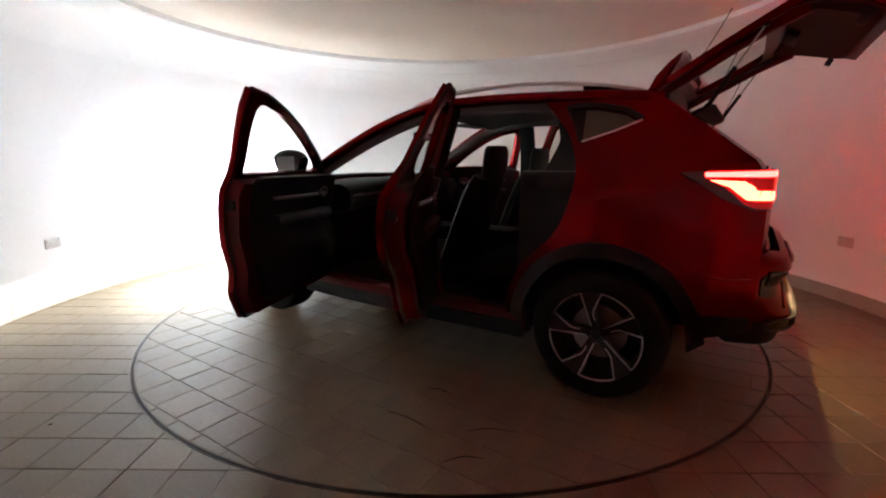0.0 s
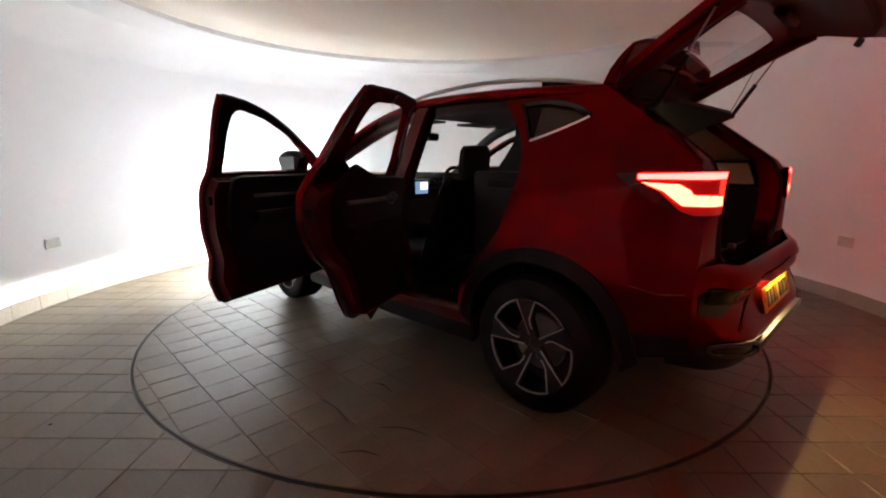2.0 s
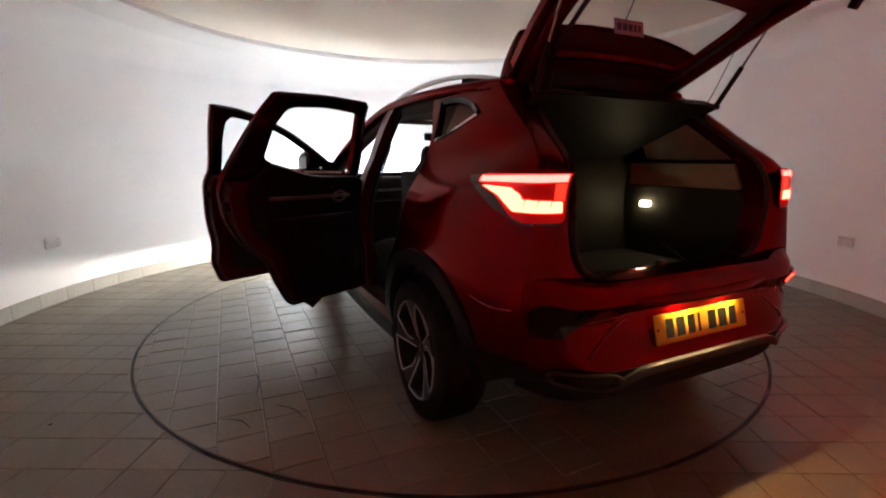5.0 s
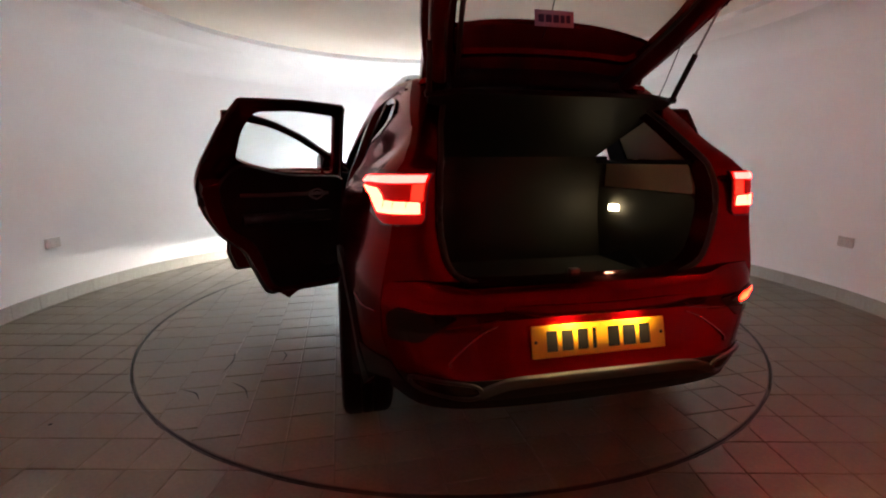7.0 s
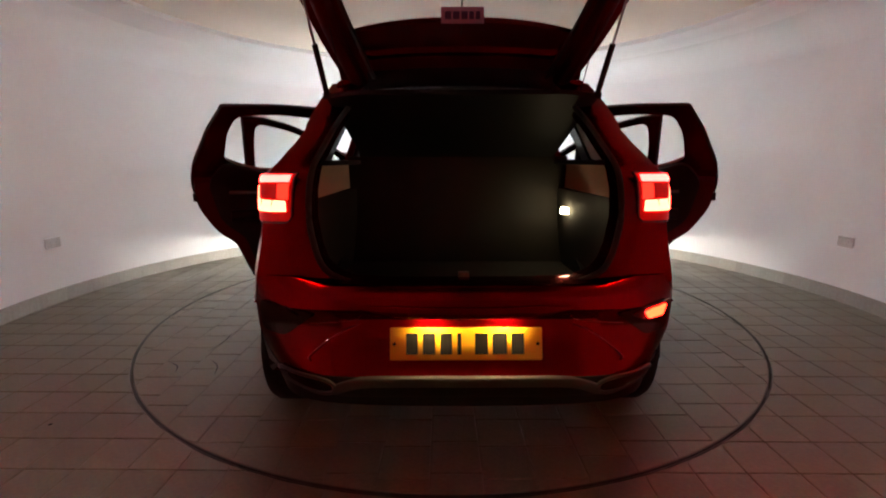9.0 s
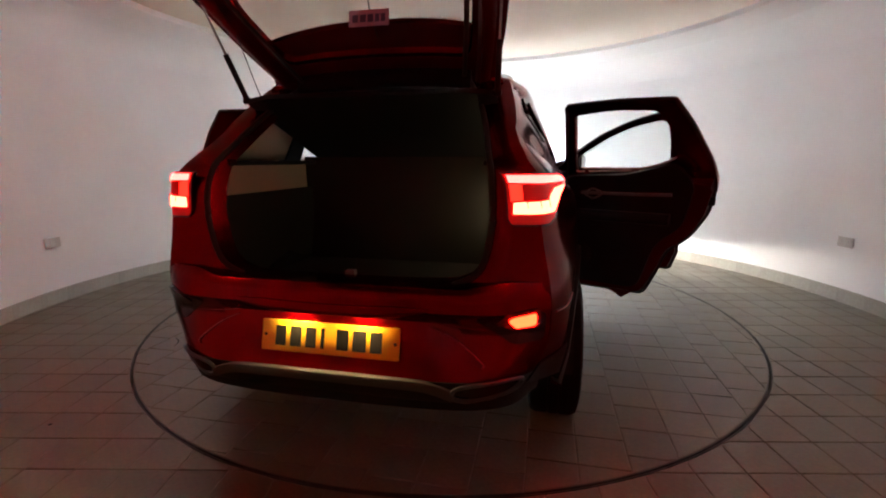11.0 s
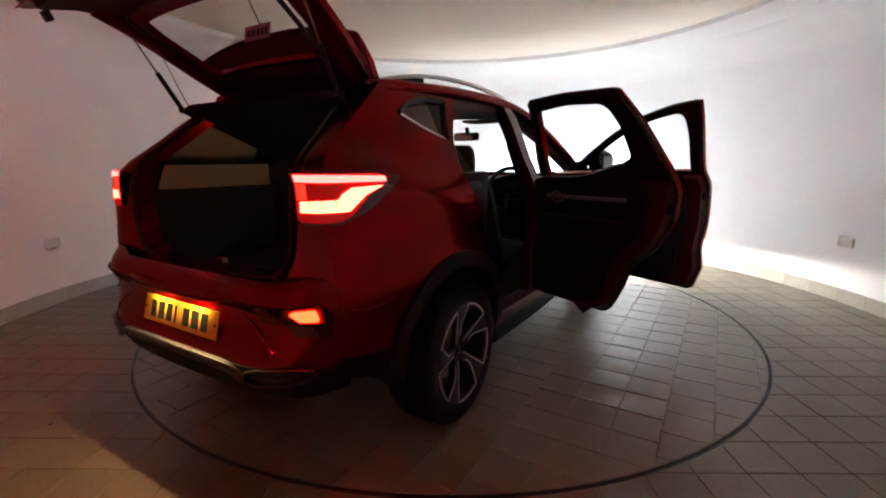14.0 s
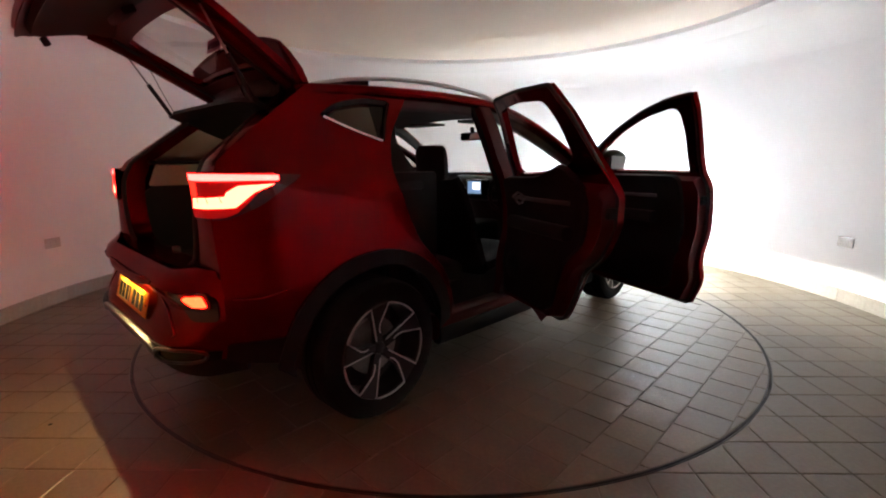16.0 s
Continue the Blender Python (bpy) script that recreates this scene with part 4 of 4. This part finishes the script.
def door(s, front):
    lean = 0.041 if front else 0.020

    def door_side(off=0.0):
        return lambda y, z: Vector((s * (half_width(y, z) + off + lean * max(0.0, z - 1.12) / 0.44), y, z))

    if front:
        hinge_y, angle = 0.60, 70.0
        outline = rounded([(0.66, 0.36, 0.05), (0.68, 0.7, 0.05), (0.68, 1.09, 0.02), (0.66, 1.125, 0.02), (0.50, 1.245, 0.05), (0.24, 1.405, 0.08), (0.0, 1.505, 0.08), (-0.20, 1.552, 0.04), (-0.36, 1.567, 0.008), (-0.36, 1.38, 0.02), (-0.36, 1.14, 0.015), (-0.392, 1.06, 0.05), (-0.388, 0.80, 0.1), (-0.372, 0.62, 0.05), (-0.39, 0.50, 0.04), (-0.345, 0.345, 0.02)], 0.04)
        glass = rounded([(0.53, 1.145, 0.02), (0.36, 1.275, 0.06), (0.16, 1.395, 0.08), (-0.04, 1.475, 0.08), (-0.25, 1.522, 0.07), (-0.275, 1.36, 0.05), (-0.28, 1.145, 0.015)], 0.02)
        inner = rounded([(0.61, 0.42), (0.63, 1.10), (0.56, 1.115), (-0.27, 1.12), (-0.29, 0.80), (-0.24, 0.42)], 0.06)
        bar = [(0.50, 0.985), (0.2, 0.985), (-0.12, 0.99)]
        pull = (0.40, 0.52)
    else:
        hinge_y, angle = -0.33, 64.0
        outline = rounded([(-0.345, 0.36, 0.05), (-0.335, 0.9, 0.05), (-0.36, 1.13, 0.03), (-0.405, 1.545, 0.012), (-0.70, 1.55, 0.1), (-1.05, 1.535, 0.012), (-1.14, 1.40, 0.03), (-1.235, 1.20, 0.04), (-1.26, 1.09, 0.05), (-1.225, 0.90, 0.05), (-1.13, 0.74, 0.08), (-1.02, 0.66, 0.05), (-0.96, 0.50, 0.06), (-0.90, 0.365, 0.04)], 0.04)
        glass = rounded([(-0.43, 1.135, 0.02), (-0.465, 1.49, 0.03), (-0.72, 1.505, 0.08), (-0.97, 1.485, 0.05), (-1.03, 1.38, 0.04), (-1.055, 1.23, 0.02), (-0.95, 1.185, 0.05), (-0.8, 1.15, 0.1)], 0.02)
        inner = rounded([(-0.40, 0.42), (-0.40, 1.11), (-0.78, 1.125), (-1.06, 1.20), (-1.16, 1.08), (-1.10, 0.82), (-0.96, 0.70), (-0.88, 0.42)], 0.06)
        bar = [(-0.50, 1.00), (-0.8, 1.0), (-1.04, 1.005)]
        pull = (-0.52, -0.64)
    skin = surface("front_door" if front else "rear_door", outline, door_side(), PAINT, car, holes=[glass], step=0.06, thick=0.035, core=(0, -0.2, 0.8), label="open red %s door with dark inner trim" % ("front" if front else "rear"))
    # the deep lower shell inside the skin
    lower = [p for p in outline if p[1] < 1.13]
    cy = sum(p[0] for p in lower) / len(lower)
    cz = 0.76
    shell = [(cy + (p[0] - cy) * 0.955, cz + (p[1] - cz) * 0.955) for p in lower]
    surface("inner_shell", shell, door_side(-0.034), SHADED_INNER_PAINT, skin, step=0.07, thick=0.075, core=(0, cy, 0.8))
    trim = surface("door_card", inner, door_side(-0.106), BLACK, skin, step=0.06, thick=0.03, core=(0, cy, 0.8), label="black door card")
    surface("window", glass, door_side(-0.018), WINDOW, skin, step=0.08, thick=0, core=(0, -0.2, 0.8), label="clear door window").visible_shadow = False
    seal_line = [door_side(-0.030)(*p) for p in densify([(cy + (p[0] - cy) * 0.965, 0.9 + (p[1] - 0.9) * 0.985) for p in outline], 0.06)]
    part("door_seal", sweep(seal_line + [seal_line[0]], 0.022, 0.022, 1, sides=6, power=2, up=(s, 0, 0.02)), SEAL, skin)
    part("trim_bar", sweep([door_side(-0.143)(*p) for p in bar], 0.012, 0.022, 4, sides=8), DULL, trim, "dull silver trim strip")
    part("armrest", sweep([door_side(-0.16)(p[0], 0.86) for p in bar], 0.07, 0.07, 4, sides=12, power=3), BLACK, trim)
    part("inner_handle", sweep([door_side(-0.148)(pull[0], 1.0), door_side(-0.152)((pull[0] + pull[1]) / 2, 1.028), door_side(-0.148)(pull[1], 1.0), door_side(-0.152)((pull[0] + pull[1]) / 2, 0.965), door_side(-0.148)(pull[0], 1.0)], 0.010, 0.012, 3, sides=6), DULL, trim, "dull silver inner door handle")
    part("speaker_grille", turned([(0.0, 0.010), (0.06, 0.008), (0.075, 0.0)], 24), BLACK, trim).matrix_basis = Matrix.Translation(door_side(-0.14)(bar[0][0] - 0.02, 0.60)) @ Matrix.Diagonal((-s, 1, 1, 1))
    part("lock_pin", turned([(0.0, 0.008), (0.004, 0.007), (0.005, 0.0)], 10), CHROME, trim).matrix_basis = Matrix.Translation(door_side(-0.14)(bar[0][0] - 0.06, 0.88)) @ Matrix.Diagonal((-s, 1, 1, 1))
    hy = bar[-1][0] - 0.02 if front else bar[-1][0] - 0.03
    part("outer_handle", sweep([door_side(0.006)(hy, 1.0), door_side(0.034)(hy + 0.03, 1.003), door_side(0.034)(hy + 0.16, 1.005), door_side(0.006)(hy + 0.19, 1.005)], 0.02, 0.024, 4, sides=8), PAINT, skin)
    part("latch", joined(*[box(min(s * x0, s * x1), max(s * x0, s * x1), y0, y1, z0, z1, 0.004) for x0, x1, y0, y1, z0, z1 in ((0.79, 0.83, min(p[0] for p in outline if 0.9 < p[1] < 1.1) + 0.005, min(p[0] for p in outline if 0.9 < p[1] < 1.1) + 0.04, 0.95, 1.00),)]), BLACK, skin)
    if front:
        part("lower_door_cladding", surface_strip(s, rounded([(max(p[0] for p in shell), 0.37), (max(p[0] for p in shell), 0.47), (min(p[0] for p in shell if p[1] < 0.5), 0.49), (min(p[0] for p in shell if p[1] < 0.42), 0.37)], 0.01), 0.008), BLACK, skin)
    if front:
        mh = part("door_mirror", sweep([(s * 0.90, 0.50, 1.165), (s * 0.955, 0.505, 1.185), (s * 1.03, 0.51, 1.19), (s * 1.09, 0.50, 1.175)], 0.12, 0.165, 5, sides=16, power=3, taper=lambda t: 0.55 + 0.6 * math.sin(math.pi * (0.18 + 0.66 * t))), GLOSS_BLACK, skin, "black door mirror housing")
        part("mirror_glass", sweep([(s * 0.925, 0.438, 1.18), (s * 1.06, 0.440, 1.178)], 0.006, 0.11, 2, sides=12, power=3), MIRROR, mh)
        part("mirror_foot", box(min(s * 0.82, s * 0.93), max(s * 0.82, s * 0.93), 0.46, 0.56, 1.10, 1.145, 0.012), BLACK, mh)
    swing(skin, s, hinge_y, angle)


for side in (-1, 1):
    door(side, True)
    door(side, False)

# ---- tailgate, built closed and raised ----
gate_y = smooth_table([0.80, 0.86, 0.95, 1.08, 1.14, 1.18, 1.34, 1.50, 1.57], [-2.13, -2.165, -2.165, -2.14, -2.11, -2.075, -1.84, -1.60, -1.50], 0.03)


def on_gate(off=0.0):
    def f(x, z):
        d = 0.05 * (abs(x) / 0.6) ** 2.5
        return Vector((x, gate_y(z) + d - off * 0.7, z + off * 0.7))
    return f


gate_outline = rounded([(-0.46, 0.82), (0.46, 0.82), (0.575, 0.89), (0.625, 1.03), (0.612, 1.14), (0.595, 1.23), (0.560, 1.38), (0.495, 1.555), (-0.495, 1.555), (-0.560, 1.38), (-0.595, 1.23), (-0.612, 1.14), (-0.625, 1.03), (-0.575, 0.89)], 0.04)
gate_glass = rounded([(-0.44, 1.240), (0.44, 1.240), (0.455, 1.30), (0.41, 1.455), (-0.41, 1.455), (-0.455, 1.30)], 0.05)
gate = surface("tailgate", gate_outline, on_gate(), PAINT, car, holes=[gate_glass], step=0.05, thick=0.03, core=(0, -1.3, 0.9), label="raised red tailgate with dark inner trim")
# gate underside: shade painted in by the darker red
surface("gate_inner_skin", [(p[0] * 0.985, p[1]) for p in gate_outline], lambda x, z: on_gate()(x, z) + Vector((0, 0.036, -0.012)), SHADED_INNER_PAINT, gate, holes=[gate_glass], step=0.06, thick=0.004, core=(0, -1.3, 0.9), label="inner tailgate panel, red darkened for shade")
surface("rear_window", gate_glass, on_gate(-0.008), REAR_GLASS, gate, step=0.06, thick=0, core=(0, -1.3, 0.9), label="tinted rear window").visible_shadow = False
gate_trim = rounded([(-0.42, 0.85), (0.42, 0.85), (0.50, 0.91), (0.53, 1.05), (0.50, 1.16), (0.44, 1.195), (0.2, 1.175), (-0.2, 1.175), (-0.44, 1.195), (-0.50, 1.16), (-0.53, 1.05), (-0.50, 0.91)], 0.03)
surface("gate_trim", gate_trim, lambda x, z: on_gate()(x, z) + Vector((0, 0.046, 0.008)), GATE_TRIM, gate, step=0.06, thick=0.03, core=(0, -1.3, 0.9), label="black tailgate inner trim")
for s in (-1, 1):
    part("gate_frame_inner", sweep([on_gate()(s * x, z) + Vector((0, 0.036, -0.020)) for x, z in ((0.535, 1.14), (0.512, 1.25), (0.485, 1.38), (0.440, 1.53))], 0.078, 0.062, 5, up=(0, 0.8, 0.6), sides=10, power=3), SHADED_INNER_PAINT, gate)
    part("gate_seal", sweep([on_gate()(s * x, z) + Vector((0, 0.06, -0.03)) for x, z in ((0.44, 1.20), (0.435, 1.28), (0.395, 1.42), (0.37, 1.50))], 0.014, 0.02, 4, up=(0, 0.8, 0.6), sides=6), SEAL, gate)
    part("buffer", box(s * 0.50 - 0.015, s * 0.50 + 0.015, -2.06, -2.02, 0.90, 0.93, 0.006), SEAL, gate)
part("header_inner", sweep([on_gate()(x, 1.525) + Vector((0, 0.02, -0.045)) for x in (-0.40, -0.2, 0.0, 0.2, 0.40)], 0.10, 0.05, 3, up=(0, 0.5, 0.8), sides=10, power=3), BLACK, gate)
def spoiler_row(levels):
    return [[(x, -1.50 - d * (0.265 - 0.05 * (abs(x) / 0.5) ** 2.5), 1.580 - 0.045 * (abs(x) / 0.52) ** 2.2 - 0.05 * d * d + dz) for d, dz in levels] for x in np.linspace(-0.52, 0.52, 17)]


part("spoiler", loft(spoiler_row(((0.0, 0.0), (0.35, 0.006), (0.7, 0.004), (0.96, 0.0), (1.0, -0.006), (0.97, -0.012), (0.6, -0.022), (0.1, -0.03))), closed=True, cap=True), PAINT, gate, "red roof spoiler")
part("spoiler_underside", loft(spoiler_row(((0.1, -0.033), (0.6, -0.025), (0.93, -0.016), (0.88, -0.024), (0.55, -0.045), (0.12, -0.06))), closed=True, cap=True), SHADED_INNER_PAINT, gate, "underside of the spoiler, red darkened for shade")
part("high_brake_lamp", box(-0.13, 0.13, -1.764, -1.755, 1.518, 1.530, 0.002), LENS, gate)
part("wiper_motor_cover", box(-0.12, 0.12, -2.02, -1.985, 1.10, 1.16, 0.01), BLACK, gate)
part("wiper", sweep([(0.0, -2.085, 1.19), (0.18, -2.03, 1.225), (0.34, -2.00, 1.235)], 0.012, 0.014, 3, sides=6), BLACK, gate)
GATE_UP = 64.0
gate.matrix_basis = Matrix.Translation((0, -1.50, 1.565)) @ Euler((radians(-GATE_UP), 0, 0)).to_matrix().to_4x4() @ Matrix.Translation((0, 1.50, -1.565))

for s in (-1, 1):
    a, b = Vector((s * 0.532, -1.800, 1.455)), Vector((s * 0.562, -1.996, 1.788))
    st = part("gas_strut", sweep([a, a.lerp(b, 0.5)], 0.022, 0.022, 1, sides=10, power=2, up=(1, 0, 0)), BLACK, car, "black gas strut holding the tailgate")
    part("piston_rod", sweep([a.lerp(b, 0.48), b], 0.009, 0.009, 1, sides=8, power=2, up=(1, 0, 0)), STEEL, st)
    for q in (a, b):
        part("ball_joint", sweep([q + Vector((-0.015, 0, 0)), q + Vector((0.015, 0, 0))], 0.026, 0.026, 1, sides=10, power=2), BLACK, st)

# aerial with a card hung on it
aer = part("aerial", sweep([(0, -1.44, 1.575), (0, -1.475, 1.625)], 0.035, 0.035, 1, up=(0, 1, 0), power=2), BLACK, car, "black roof aerial")
part("rod", sweep([(0, -1.47, 1.61), (0, -1.60, 1.70), (0, -1.72, 1.81), (0, -1.83, 2.02)], 0.005, 0.005, 2, sides=6, power=2, up=(1, 0, 0)), BLACK, aer)
card = part("card", box(-0.085, 0.085, -0.0015, 0.0015, -0.032, 0.032, 0), CARD, car, "small purple printed card on the aerial", smooth=0)
card.matrix_basis = pose(0.002, -1.735, 1.768, -8, 0, 0)
for k, (x0, x1) in enumerate(((-0.07, -0.045), (-0.038, -0.012), (-0.005, 0.02), (0.027, 0.045), (0.052, 0.07))):
    part("print_bar", box(x0, x1, -0.0026, -0.001, -0.016, 0.014, 0), CARD_INK, card, smooth=0)

# ---- floor tiles ----
PITCH, TILE_W = 0.205, 0.2022


def clip_in(r):
    def f(pts):
        if all(math.hypot(*p) > r for p in pts):
            return None
        out = []
        for p in pts:
            d = math.hypot(*p)
            out.append(p if d <= r else (p[0] * r / d, p[1] * r / d))
        return tidy(out)
    return f


def clip_out(r_in, r_out):
    def f(pts):
        ds = [math.hypot(*p) for p in pts]
        if all(d < r_in for d in ds) or all(d > r_out for d in ds):
            return None
        out = []
        for p, d in zip(pts, ds):
            k = r_in / d if d < r_in else (r_out / d if d > r_out else 1.0)
            out.append((p[0] * k, p[1] * k))
        return tidy(out)
    return f


def tidy(pts):
    out = []
    for p in pts:
        if not out or math.hypot(p[0] - out[-1][0], p[1] - out[-1][1]) > 0.004:
            out.append(p)
    area = 0.5 * sum(a[0] * b[1] - b[0] * a[1] for a, b in zip(out, out[1:] + out[:1]))
    return out if len(out) > 2 and abs(area) > 0.0002 else None


def add_tile(bm, pts, centre, top, tilt):
    cx, cy = centre
    c0 = [bm.verts.new((p[0] - cx, p[1] - cy, -0.02)) for p in pts]
    c1 = [bm.verts.new((p[0] - cx, p[1] - cy, top - 0.002 + tilt[0] * (p[0] - cx) + tilt[1] * (p[1] - cy))) for p in pts]
    c2 = []
    for p in pts:
        d = Vector((cx - p[0], cy - p[1]))
        q = Vector(p) + d.normalized() * min(0.004, d.length * 0.3)
        c2.append(bm.verts.new((q.x - cx, q.y - cy, top + tilt[0] * (q.x - cx) + tilt[1] * (q.y - cy))))
    n = len(pts)
    for a, b in ((c0, c1), (c1, c2)):
        for i in range(n):
            bm.faces.new([a[i], a[(i + 1) % n], b[(i + 1) % n], b[i]])
    bm.faces.new(c2)


def pave(parent, cells, clip, top, nearest, limit, rng, tilt=0.004):
    """Lays tiles: the nearest as parts, the rest joined."""
    made = []
    for x0, x1, y0, y1 in cells:
        pts = clip(densify([(x0, y0), (x1, y0), (x1, y1), (x0, y1)], 0.05))
        if pts:
            c = (sum(p[0] for p in pts) / len(pts), sum(p[1] for p in pts) / len(pts))
            made.append((nearest(*c), pts, c))
    made.sort(key=lambda m: m[0])
    rest = bmesh.new()
    for i, (_, pts, c) in enumerate(made):
        t = (rng.uniform(-tilt, tilt), rng.uniform(-tilt, tilt))
        if i < limit:
            bm = bmesh.new()
            add_tile(bm, pts, c, top + rng.uniform(-0.0005, 0.0005), t)
            ob = part("tile", bm, TILE, parent, smooth=0)
            ob.location = (c[0], c[1], 0)
        else:
            bm = rest
            s = len(bm.verts)
            add_tile(bm, pts, c, top, t)
            bm.verts.ensure_lookup_table()
            for v in bm.verts[s:]:
                v.co.x += c[0]
                v.co.y += c[1]
    if len(rest.verts):
        tagged(part("tiles", rest, TILE, parent, smooth=0), kind="stuff")
    else:
        rest.free()


rng = random.Random(7)
J = (PITCH - TILE_W) / 2
cells = []
n = 17
for i in range(-n, n + 1):
    for j in range(-n, n + 1):
        x0, y0 = i * PITCH - 0.056, j * PITCH - 0.030
        cells.append((x0 + J, x0 + PITCH - J, y0 + J, y0 + PITCH - J))
pave(floor, cells, clip_out(2.231, 3.388), 0.0, lambda x, y: y + 0.3 * abs(x), 300, rng, 0.003)
cells = []
for i in range(-11, 12):
    shift = rng.choice((0.0, 0.5, 0.5, 0.33)) * PITCH
    y = -2.4 + shift
    while y < 2.4:
        ln = PITCH
        x0 = i * PITCH - 0.10
        cells.append((x0 + J, x0 + PITCH - J, y + J, y + ln - J))
        y += ln
pave(turntable, cells, clip_in(R_DISC - 0.010), 0.002, lambda x, y: -math.hypot(x, y), 300, rng, 0.010)


stud = thing("floor_stud", "small dark stud set in the floor tiles", "stud")
part("head", turned([(0.0, 0.003), (0.007, 0.002), (0.009, 0.0)], 12, axis="Z"), INK, stud)
stud.matrix_basis = pose(-1.86, -1.77, 0.0005)
for pts in (((-1.48, -1.05), (-1.36, -1.25)), ((-1.55, -0.62), (-1.56, -0.92)), ((-1.25, -0.68), (-1.24, -0.83)), ((-1.72, -1.08), (-1.60, -1.22))):
    (xa, ya), (xb, yb) = pts
    mx, my = (xa + xb) / 2 + 0.02, (ya + yb) / 2 + 0.015
    part("scuff", sweep([(xa, ya, 0.0045), (mx, my, 0.0045), (xb, yb, 0.0045)], 0.008, 0.0012, 6, sides=6, taper=lambda t: 0.25 + 0.75 * math.sin(math.pi * t)), INK, turntable, "dark rubber scuff mark")


# ---- what moves: the turntable and the car on it ----
def motions():
    def heading(t):
        return 0.817 - 6.25 * (t - 9.0)
    walk(turntable, [(t, pose(0, 0, 0, 0, 0, heading(t))) for t in range(17)])
    walk(car, [(t, pose(0, 0, 0.004, 0, 0, heading(t)) @ pose(0.029, 0, 0)) for t in range(17)])


motions()
